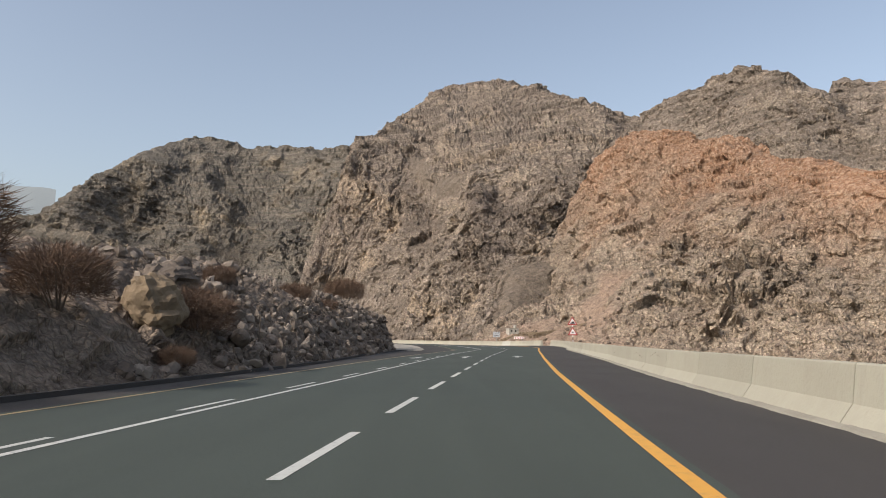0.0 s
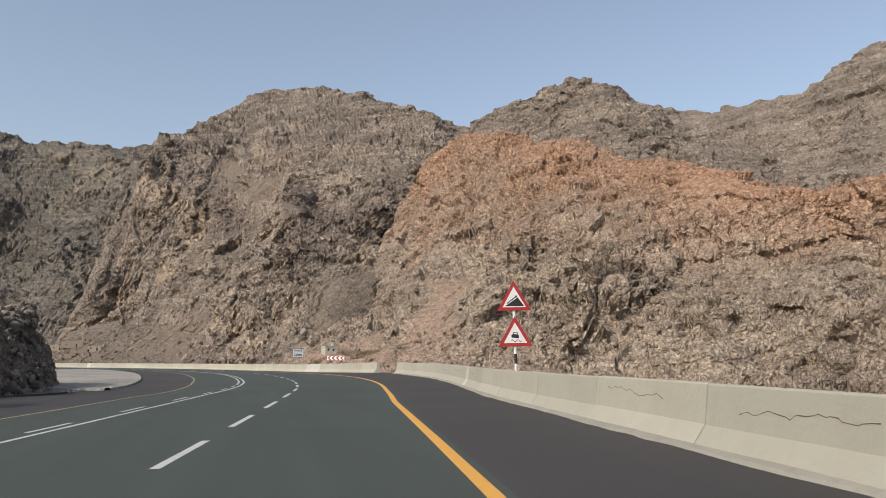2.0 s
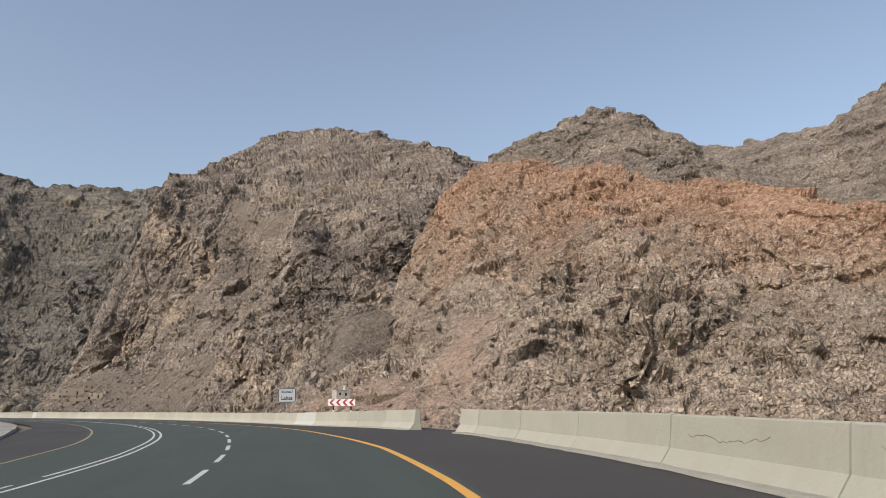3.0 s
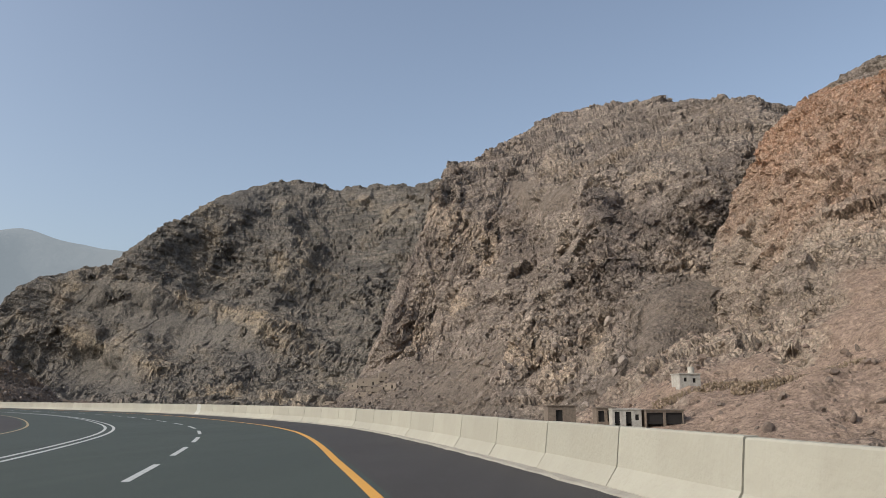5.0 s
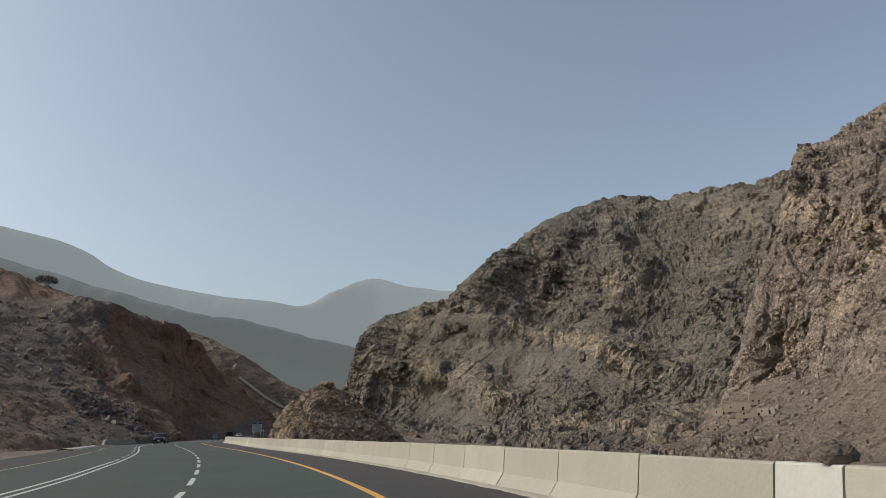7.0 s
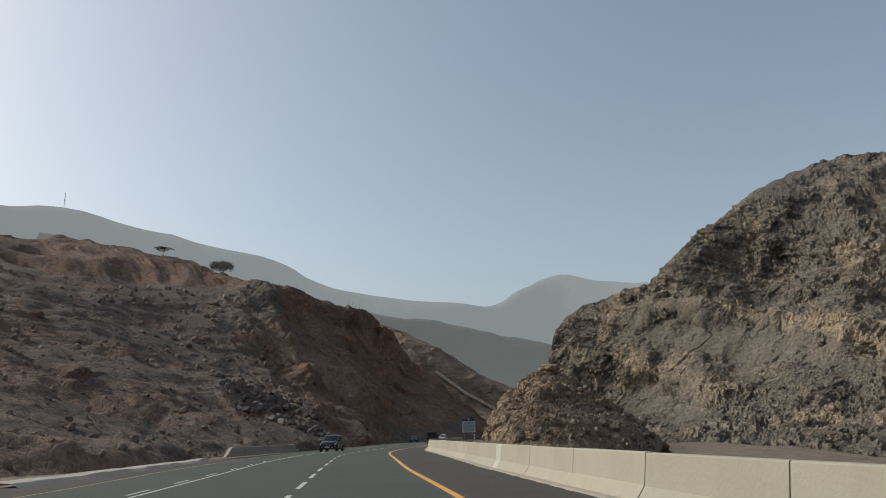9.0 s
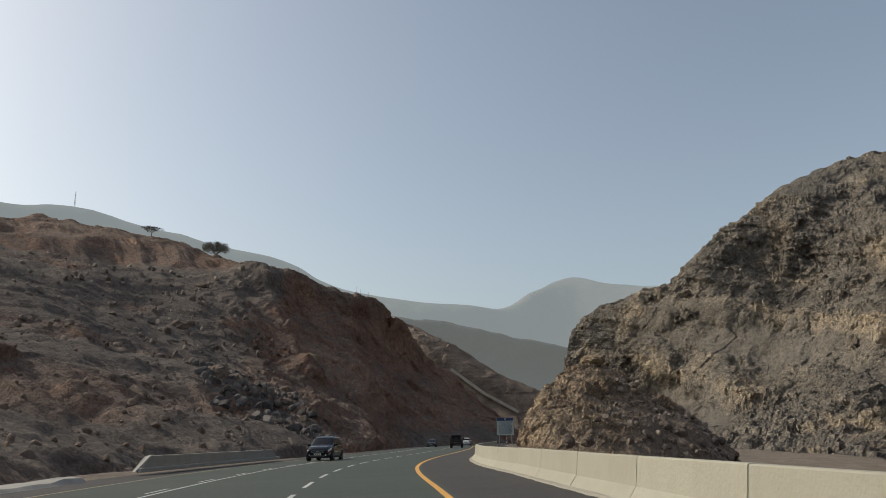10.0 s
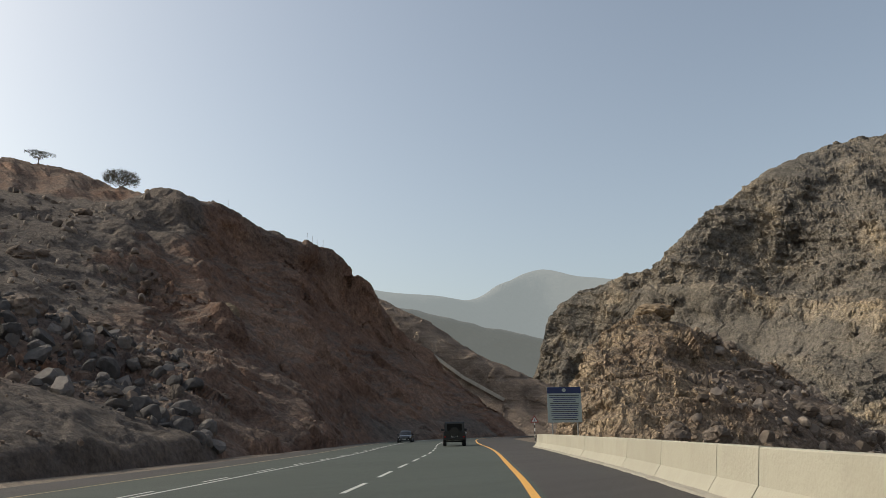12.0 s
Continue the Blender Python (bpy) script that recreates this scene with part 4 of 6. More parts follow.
# rubble bank at the start
bank, BANK = mountain("rubble_bank", [
    [(-12.9, -54.6, -0.2), (-8.6, 0, -0.2), (-7.3, 16, -0.2), (-6.0, 30, -0.25), (-5.1, 50, -0.3), (-4.8, 75, -0.4), (-5.2, 103, -0.9), (-6.4, 125, -1.3), (-7.6, 128, -1.3)],
    [(-18.7, -54.6, 3.4), (-13.2, 0, 2.8), (-11, 17, 2.4), (-9.6, 32, 3.0), (-8.8, 52, 3.4), (-7.8, 77, 3.6), (-7.3, 104, 3.2), (-7.6, 124, 2.8), (-8.4, 128, -1.3)],
    [(-24.9, -54.6, 6.5), (-18.7, 0, 4.5), (-15.5, 20, 4.0), (-15.5, 38, 5.0), (-14.5, 57, 5.5), (-12.5, 80, 5.4), (-10, 104, 4.6), (-9.0, 122, 4.2), (-9.8, 127.5, -1.3)],
    [(-35, -54.6, 7.3), (-28.8, 0, 5.0), (-26, 22, 3.6), (-26, 40, 4.5), (-24, 60, 5.0), (-21, 84, 4.4), (-17, 108, 3.4), (-13, 122, 2.6), (-13, 127, -1.3)],
    [(-48, -54.6, -0.6), (-42, 0, -0.6), (-40, 22, -0.6), (-40, 42, -0.6), (-36, 64, -0.6), (-31, 88, -0.6), (-24, 112, -0.9), (-18, 124, -1.3), (-17, 126, -1.4)]],
    340, 150, RUBBLE_EARTH, [("soft", 7, 0.5, 1), ("facet", 2.0, 0.28, 0.8), ("facet", 0.7, 0.12, 0.8)], "bank of dark rubble beside the road", 9,
    category="bank")
# hazy hills far away, the haze put into their colour and emission
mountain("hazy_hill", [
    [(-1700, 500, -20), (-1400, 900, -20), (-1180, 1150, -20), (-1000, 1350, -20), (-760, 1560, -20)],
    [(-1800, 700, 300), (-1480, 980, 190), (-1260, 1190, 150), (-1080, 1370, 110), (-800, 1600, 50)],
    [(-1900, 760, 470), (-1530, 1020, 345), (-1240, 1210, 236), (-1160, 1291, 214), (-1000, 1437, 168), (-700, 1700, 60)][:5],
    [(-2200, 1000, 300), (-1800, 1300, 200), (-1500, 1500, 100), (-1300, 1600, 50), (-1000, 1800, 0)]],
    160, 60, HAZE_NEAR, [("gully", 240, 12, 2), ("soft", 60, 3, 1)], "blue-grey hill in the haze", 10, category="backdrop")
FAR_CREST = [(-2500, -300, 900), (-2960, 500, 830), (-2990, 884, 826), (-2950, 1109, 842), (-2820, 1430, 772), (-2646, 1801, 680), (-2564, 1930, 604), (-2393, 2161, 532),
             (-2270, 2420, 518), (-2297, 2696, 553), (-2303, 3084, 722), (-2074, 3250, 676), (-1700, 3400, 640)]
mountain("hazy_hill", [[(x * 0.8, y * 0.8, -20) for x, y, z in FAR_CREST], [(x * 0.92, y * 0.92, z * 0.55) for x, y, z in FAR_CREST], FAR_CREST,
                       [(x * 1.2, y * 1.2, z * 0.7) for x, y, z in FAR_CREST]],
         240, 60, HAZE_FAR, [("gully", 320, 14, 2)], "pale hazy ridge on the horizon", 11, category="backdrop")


# ---------------------------------------------------------------- concrete barrier
def barrier_mesh(length, height=0.87):
    """Safety-barrier section, road side towards -x, pushed along y."""
    outline = [(0.0, 0), (0.0, 0.08), (0.17, 0.33), (0.23, height - 0.02), (0.25, height), (0.40, height), (0.42, height - 0.02), (0.45, 0.33), (0.50, 0.08), (0.50, 0)]
    bm = prism(outline, 0.016, length - 0.016)
    mesh = bpy.data.meshes.new("concrete_barrier")
    bm.to_mesh(mesh)
    bm.free()
    return mesh


def barrier_off(s):
    """The road face of the barrier, as it stands nearer to the lanes or farther out."""
    return np.interp(s, [95, 108, 115, 128, 136, 146, 157, 165, 178, 185, 196, 210, 219, 232, 242, 252, 262, 275, 300, 340, 352, 368, 394, 407, 420, 430, 440, 456, 471, 500],
                     [6.25, 6.35, 6.4, 6.7, 6.95, 7.0, 7.0, 6.8, 6.66, 7.05, 7.7, 8.1, 7.4, 6.5, 6.35, 6.5, 6.65, 6.5, 6.55, 6.5, 6.4, 6.2, 6.3, 6.65, 6.95, 6.7, 6.6, 6.85, 7.1, 7.0])


def crack(section, length, rng):
    """A rusty crack that wanders along the road face of a barrier section."""
    bm = bmesh.new()
    y, z = rng.uniform(0.2, 0.4) * length, rng.uniform(0.5, 0.68)
    rows = []
    while y < length * 0.95 and len(rows) < 26:
        x = 0.17 + (z - 0.33) * 0.115 - 0.003
        thick = rng.uniform(0.003, 0.007)
        rows.append([bm.verts.new((x + 0.115 * d, y, z + d)) for d in (-thick, thick)])
        y, z = y + rng.uniform(0.05, 0.14), min(max(z + rng.uniform(-0.035, 0.035), 0.42), 0.76)
    for a, b in zip(rows, rows[1:]):
        bm.faces.new((a[0], a[1], b[1], b[0]))
    part("crack", bm, RUST, section, "rusty brown crack")


def build_barrier(s0, s1, seed=4, white=False):
    rng = random.Random(seed)
    meshes = {}
    s = s0
    while s < s1 - 0.5:
        want = 3.0 if station(5.6, 155) - 12 < s < station(-70, 253.5) else 4.6
        if rng.random() < 0.12:
            want = rng.choice((1.0, 2.2))
        want = min(want, s1 - s)
        fixed = white or want < 1.1
        key = (round(want, 1), fixed)
        p, q = on_road(s, barrier_off(s)), on_road(s + want, barrier_off(s + want))
        d = q - p
        length = float(np.linalg.norm(d))
        if key not in meshes:
            meshes[key] = barrier_mesh(want)
            meshes[key].materials.append(PATCH if fixed else BARRIER)
        ob = new("concrete_barrier", meshes[key])
        ob.matrix_world = (pose(p[0], p[1], p[2] - 0.02 + rng.uniform(-0.008, 0.008),
                                math.degrees(math.atan2(d[2], math.hypot(d[0], d[1]))), 0, math.degrees(math.atan2(-d[0], d[1])))
                           @ Matrix.Diagonal((1, length / want, 1, 1)))
        tagged(ob, "white patched concrete barrier section" if fixed else "cream concrete safety barrier section along the road shoulder",
               "barrier", "roadside barrier sections")
        if not fixed and CREST - 95 < s < CREST - 20 and rng.random() < 0.6:
            crack(ob, want, rng)
        s += want


B0, B1, B2, B3 = station(-5, -60), station(10.6, 121.3), station(9.3, 126.5), station(-162.5, 339.5)
build_barrier(B0, B1)
build_barrier(B2, 235.6, 6)
build_barrier(235.6, 240.2, 1, True)
build_barrier(240.2, B3)


def build_footing(s0, s1):
    """A crumbling mortar strip along the foot of the barrier."""
    n = int((s1 - s0) / 0.25)
    s = np.linspace(s0, s1, n)
    jag = fractal(np.stack([s / 0.7, 0 * s, 0 * s], 1), 3, 5) * 0.035
    high = 0.035 + fractal(np.stack([s / 0.5, 0 * s + 9, 0 * s], 1), 2, 6) * 0.02
    o = barrier_off(s)
    rows = [on_road(s, o - 0.14 + jag, -0.01), on_road(s, o - 0.11 + jag, 0) + np.stack([0 * s, 0 * s, high], 1), on_road(s, o + 0.04, 0.07)]
    tagged(add_sheet("barrier_footing", np.stack(rows, 0).transpose(1, 0, 2)[:, ::-1], FOOTING), "crumbling mortar strip at the barrier's foot", "footing", kind="structure")


build_footing(B0, B1)
build_footing(B2, B3)


# ---------------------------------------------------------------- loose rock
def rock_template(rng, fine=1):
    bm = bmesh.new()
    bmesh.ops.create_icosphere(bm, subdivisions=fine, radius=1.0)
    cuts = [(Vector((rng.uniform(-1, 1), rng.uniform(-1, 1), rng.uniform(-1, 1))).normalized(), rng.uniform(0.45, 0.8)) for _ in range(6)]
    for v in bm.verts:
        v.co *= rng.uniform(0.85, 1.12) if fine == 1 else rng.uniform(0.96, 1.05)
        for n, d in cuts:
            over = v.co.dot(n) - d
            if over > 0:
                v.co -= n * over
    bm.verts.ensure_lookup_table()
    out = np.array([v.co[:] for v in bm.verts]), np.array([[v.index for v in f.verts] for f in bm.faces])
    bm.free()
    return out


_rng = random.Random(11)
ROCKS = [rock_template(_rng) for _ in range(10)]
LARGE_ROCKS = [rock_template(_rng, 3) for _ in range(10)]


def rock_cloud(name, places, sizes, material, label, seed, parent=None):
    """Many loose stones as one piece of stuff."""
    rng = random.Random(seed)
    verts, faces, count = [], [], 0
    for p, r in zip(places, sizes):
        v, f = (LARGE_ROCKS if 0.38 < r < 1.2 else ROCKS)[rng.randrange(10)]
        m = np.array(Euler([rng.uniform(0, 6.3) for _ in range(3)]).to_matrix())
        w = (v * (r * np.array([rng.uniform(0.75, 1.35), rng.uniform(0.7, 1.1), rng.uniform(0.5, 0.9)]))) @ m.T + p
        verts.append(w)
        faces.append(f + count)
        count += len(v)
    ob = new(name, add_mesh(name, np.concatenate(verts), np.concatenate(faces), material))
    return tagged(ob, label, "rubble", kind="stuff")


def boulder(p, size, material, label, seed, group=""):
    rng = random.Random(seed)
    bm = bmesh.new()
    bmesh.ops.create_icosphere(bm, subdivisions=4, radius=1.0)
    v = np.array([q.co[:] for q in bm.verts])
    n = v / np.linalg.norm(v, axis=1, keepdims=True)
    h = 0.20 * facets(n * 1.2 + seed, seed) + 0.07 * facets(n * 3.2 + seed, seed + 3) + 0.06 * fractal(n * 4, 4, seed)
    v = v * (1 + h)[:, None] * np.array(size)
    for q, w in zip(bm.verts, v):
        q.co = w
    mesh = bpy.data.meshes.new("boulder")
    bm.to_mesh(mesh)
    bm.free()
    mesh.materials.append(material)
    ob = new("boulder", mesh)
    ob.matrix_world = pose(*p, 0, 0, rng.uniform(0, 360))
    return tagged(ob, label, "boulder", group)


def scatter(sheet, n, u0, u1, v0, v1, seed, small, large, power=2.2, slant=0.0):
    """Places and sizes of n stones on part of a slope; many small ones, few large."""
    rng = random.Random(seed)
    places, sizes = [], []
    for _ in range(n):
        t = rng.random()
        u, v = u0 + (u1 - u0) * t, rng.uniform(v0, v1) + slant * (t - 0.5)
        r = small + (large - small) * rng.random() ** power
        places.append(spot(sheet, u, v) + (rng.uniform(-0.4, 0.4), rng.uniform(-0.4, 0.4), r * 0.15))
        sizes.append(r)
    return places, sizes


rock_cloud("bank_rubble", *scatter(BANK, 11000, 0.36, 0.86, 0.02, 0.55, 1, 0.04, 0.42, 5.5), GREY_STONE, "grey-brown limestone rubble heaped on the bank", 1)
rock_cloud("bank_rubble", *scatter(BANK, 420, 0.3, 0.8, 0.015, 0.1, 2, 0.06, 0.34, 2.4), GREY_STONE, "grey stones along the road's edge", 2)
rock_cloud("slope_rubble", *scatter(HILL, 1500, 0.3, 0.66, 0.03, 0.42, 3, 0.08, 0.6, 4.5), RED_STONE, "small brown stones on the cut slope", 3)
rock_cloud("slope_rubble", *scatter(HILL, 1600, 0.2, 0.66, 0.28, 0.75, 4, 0.10, 0.95, 4.5), GREY_STONE, "scattered grey stones on the hillside", 4)
rock_cloud("slope_rubble", *scatter(HILL, 620, 0.548, 0.638, 0.09, 0.235, 5, 0.12, 1.1, 3.4, -0.13), DARK_STONE, "fall of blue-grey blocks on the cut slope", 5)
rock_cloud("slope_rubble", *scatter(RIVER_FACE, 2600, 0.08, 0.62, 0.02, 0.30, 15, 0.15, 1.1, 5.0), RED_STONE, "brown rubble at the foot of the orange mountain", 15)
rock_cloud("slope_rubble", *scatter(FOLDED_FACE, 1300, 0.15, 0.75, 0.06, 0.32, 16, 0.4, 2.6, 5.0), GREY_STONE, "grey rubble below the folded cliffs", 16)
rock_cloud("outcrop_rubble", *scatter(OUTCROP, 800, 0.45, 0.98, 0.06, 0.6, 6, 0.07, 0.75, 4.0), GREY_STONE, "grey rubble on the outcrop's slope", 6)


def nearest(sheet, x, y):
    d = (sheet[..., 0] - x) ** 2 + (sheet[..., 1] - y) ** 2
    return sheet[np.unravel_index(np.argmin(d), d.shape)]


for n, (u, v, a, b, c, label) in enumerate([(0.586, 0.432, 2.0, 1.7, 1.3, "rounded brown boulder high on the cut slope"), (0.598, 0.44, 1.2, 1.0, 0.7, "brown boulder high on the cut slope"),
                                            (0.562, 0.235, 2.6, 1.8, 1.5, "olive-brown rock slab in the cut slope"), (0.599, 0.255, 2.0, 1.5, 1.2, "broad brown rock slab in the cut slope"),
                                            (0.578, 0.225, 2.0, 1.7, 1.4, "grey-brown rock slab above the blue-grey blocks"), (0.706, 0.263, 1.9, 1.2, 2.4, "upright tan slab on the red slope"),
                                            (0.632, 0.112, 0.7, 0.7, 0.9, "pale grey boulder low on the cut slope"), (0.612, 0.62, 2.4, 1.6, 1.0, "flat boulder near the hill's crest"),
                                            (0.618, 0.16, 1.5, 1.1, 0.8, "tilted grey-brown slab among the fallen blocks"), (0.60, 0.115, 1.2, 0.9, 0.7, "flat grey block low on the cut slope"),
                                            (0.655, 0.11, 1.3, 0.8, 0.5, "flat tan slab low on the red slope")]):
    q = spot(HILL, u, v)
    boulder((q[0], q[1], q[2] - 0.1 * c), (a, b, c), TAN_STONE if n == 5 else GREY_STONE if n in (6, 9) else RED_STONE, label, 50 + n, "boulders on the cut slope")
for n, (u, v, a) in enumerate([(0.60, 0.32, 0.9), (0.66, 0.40, 0.8), (0.70, 0.34, 1.0), (0.55, 0.44, 0.9), (0.74, 0.24, 1.1), (0.80, 0.22, 1.0), (0.68, 0.14, 0.8), (0.86, 0.2, 0.9)]):
    q = spot(OUTCROP, u, v)
    boulder((q[0], q[1], q[2] + 0.1 * a), (a, a * 0.8, a * 0.7), GREY_STONE, "pale grey boulder lying on the outcrop's slope", 90 + n, "boulders on the outcrop")
q = nearest(BANK, -8.6, 27.2)
boulder((q[0], q[1], q[2] + 0.15), (1.05, 1.0, 1.0), TAN_STONE, "large tan boulder on the rubble bank", 3)
q = nearest(BANK, -9.8, 31.6)
boulder((q[0], q[1], q[2] + 0.3), (1.1, 1.0, 0.8), GREY_STONE, "grey boulder behind the tan one", 7)
q = nearest(BANK, -6.6, 31.0)
boulder((q[0], q[1], q[2] + 0.1), (0.5, 0.5, 0.45), GREY_STONE, "grey boulder at the road's edge", 8)
s_rock = station(-22.05, 220.2)
boulder(tuple(float(c) for c in on_road(s_rock, barrier_off(s_rock) + 0.32, 0.94)), (0.11, 0.19, 0.11), GREY_STONE, "small stone lying on top of the barrier", 77)
q = nearest(OUTCROP, -172.3, 385.5)
boulder((q[0], q[1], q[2] + 0.5), (2.6, 2.0, 1.1), TAN_STONE, "flat pale boulder on top of the outcrop", 9)
boulder((-152, 351.5, 0.7), (1.0, 0.8, 0.9), GREY_STONE, "pale boulder behind the barrier", 12)
boulder((-149.5, 352.5, 0.6), (0.9, 0.9, 0.7), GREY_STONE, "grey boulder behind the barrier", 13)


# ---------------------------------------------------------------- plants
def twig_mesh(rng, size, count, spread, thick):
    """A cloud of fine bare twigs round the origin."""
    w, h = size
    verts, tris = [], []
    for _ in range(count):
        a, b = rng.uniform(0, 6.283), rng.random() ** 0.5
        r = w * 0.5 * b
        z = h * (0.25 + 0.75 * rng.random() ** 0.8 * (1 - 0.35 * b * b))
        p = Vector((r * math.cos(a), r * math.sin(a), z))
        d = (Vector((math.cos(a) * b, math.sin(a) * b, 0.6)) + Vector([rng.uniform(-1, 1) for _ in range(3)]) * spread).normalized() * rng.uniform(0.12, 0.30) * h
        side = d.cross(Vector([rng.uniform(-1, 1) for _ in range(3)])).normalized() * thick
        k = len(verts)
        verts += [p - side, p + side, p + d]
        tris.append((k, k + 1, k + 2))
    return np.array([v[:] for v in verts]), np.array(tris)


def shrub(p, size, seed, label, count=900, twigs=DRY_TWIG, leaves=None, group=""):
    rng = random.Random(seed)
    w, h = size
    thing = empty("shrub", pose(*p, 0, 0, rng.uniform(0, 360)))
    for k in range(7):
        a = rng.uniform(0, 6.283)
        tip = Vector((w * 0.33 * math.cos(a), w * 0.33 * math.sin(a), h * rng.uniform(0.55, 0.85)))
        knee = tip * 0.45 + Vector((0, 0, -0.08 * h))
        bm = tube((0, 0, -0.15), knee, 0.022 * h, 0.014 * h, 6)
        other = tube(knee, tip, 0.014 * h, 0.005 * h, 5)
        mesh = bpy.data.meshes.new("tmp")
        other.to_mesh(mesh)
        other.free()
        bm.from_mesh(mesh)
        bpy.data.meshes.remove(mesh)
        part("limb", bm, BARK, thing)
    v, t = twig_mesh(rng, size, int(count * 2.2), 1.1, 0.0055 * h)
    ob = new("crown", add_mesh("crown", v, t, twigs))
    ob.parent = thing
    if leaves:
        v, t = twig_mesh(rng, (w * 0.95, h), count, 1.2, 0.022 * h)
        ob = new("foliage", add_mesh("foliage", v, t, leaves))
        ob.parent = thing
    return tagged(thing, label, "shrub", group)


def acacia(p, size, seed, label):
    """A flat-topped desert tree."""
    rng = random.Random(seed)
    w, h = size
    thing = empty("acacia_tree", pose(*p))
    part("trunk", tube((0, 0, -0.5), (0.1 * h, 0, 0.42 * h), 0.05 * h, 0.035 * h, 8), BARK, thing)
    for k in range(8):
        a = k * 0.785 + rng.uniform(-0.3, 0.3)
        r = w * rng.uniform(0.25, 0.45)
        part("limb", tube((0.1 * h, 0, 0.40 * h), (r * math.cos(a), r * math.sin(a), h * rng.uniform(0.72, 0.9)), 0.022 * h, 0.007 * h, 6), BARK, thing)
    verts, tris = [], []
    for _ in range(1500):
        a, b = rng.uniform(0, 6.283), rng.random() ** 0.5
        lump = 0.8 + 0.25 * math.sin(3 * a + seed) + 0.1 * math.sin(7 * a)
        c = Vector((w * 0.5 * b * lump * math.cos(a), w * 0.5 * b * lump * math.sin(a), h * (0.95 - 0.16 * b * b + rng.uniform(-0.12, 0.05))))
        k = len(verts)
        verts += [c + Vector([rng.uniform(-1, 1) * 0.05 * h for _ in range(3)]) for _ in range(3)]
        tris.append((k, k + 1, k + 2))
    ob = new("crown", add_mesh("crown", np.array([v[:] for v in verts]), np.array(tris), LEAF))
    ob.parent = thing
    return tagged(thing, label, "tree")


def on_sheet(sheet, x, y):
    d = (sheet[..., 0] - x) ** 2 + (sheet[..., 1] - y) ** 2
    i, j = np.unravel_index(np.argmin(d), d.shape)
    return sheet[i, j]


for n, (x, y, w, h, kind) in enumerate([(-7.7, 29.0, 2.5, 1.9, "brown"), (-9.4, 85, 4.0, 2.8, "brown"), (-10.4, 18.5, 3.4, 2.6, "brown"), (-9.4, 22.5, 2.4, 1.8, "brown"),
                                        (-11.5, 92, 3.6, 3.0, "bare"), (-15, 60, 2.8, 2.2, "bare"), (-9.5, 56, 2.2, 1.4, "brown"), (-8.6, 66, 1.8, 1.1, "brown"),
                                        (-12.4, 12.5, 3.2, 2.6, "brown"), (-7.4, 26.0, 1.1, 0.8, "brown"), (-20, 62, 3.6, 2.8, "bare"), (-10.5, 41, 1.6, 1.1, "brown")]):
    q = on_sheet(BANK, x, y)
    shrub((q[0], q[1], q[2] - 0.1), (w, h), 40 + n, "dry reddish-brown thorn bush on the rubble bank" if kind == "brown" else "bare leafless thorn bush on the bank",
          1900 if kind == "brown" else 260, DRY_TWIG if kind == "brown" else BARK, group="bushes on the bank")


def crest_of(sheet, x, y, bearing):
    """The highest-looking place of a slope, seen from x, y along a bearing left of +y."""
    dx, dy = sheet[..., 0] - x, sheet[..., 1] - y
    turn = np.degrees(np.arctan2(-dx, dy))
    rise = np.where(np.abs(turn - bearing) < 0.4, (sheet[..., 2] - 1.2) / np.hypot(dx, dy), -9)
    return sheet[np.unravel_index(np.argmax(rise), rise.shape)]


q = crest_of(HILL, -124.6, 300.8, 73.3)
acacia((q[0], q[1], q[2] - 0.2), (6.6, 3.0), 5, "flat-topped acacia tree on the hill's crest")
q = crest_of(HILL, -124.6, 300.8, 68.4)
shrub((q[0], q[1], q[2] - 0.3), (7.5, 3.6), 61, "spreading thorn tree on the hill's crest", 900, BARK, LEAF)


# ---------------------------------------------------------------- signs
def triangle(side, z, depth, y):
    h = side * 0.866
    return prism([(-side / 2, z), (side / 2, z), (0, z + h)], y, y + depth, bevel=0.0)


def banded_post(thing, height, white_from, radius=0.045, bands=0.30):
    """A post painted in black and white bands below white_from, plain white above it."""
    part("post_band", tube((0, 0, white_from - 0.22), (0, 0, height), radius, None, 12), SIGN_WHITE, thing)
    k, z = 1, white_from - 0.22
    while z > -0.6:
        part("post_band", tube((0, 0, max(z - bands, -0.6)), (0, 0, z), radius, None, 12), SIGN_BLACK if k % 2 else SIGN_WHITE, thing)
        z, k = z - bands, k + 1


def flat(points, y, material, name, thing, label=""):
    """A thin sheet cut to an outline in x and z, facing -y."""
    return part(name, prism(points, y, y + 0.002), material, thing, label)


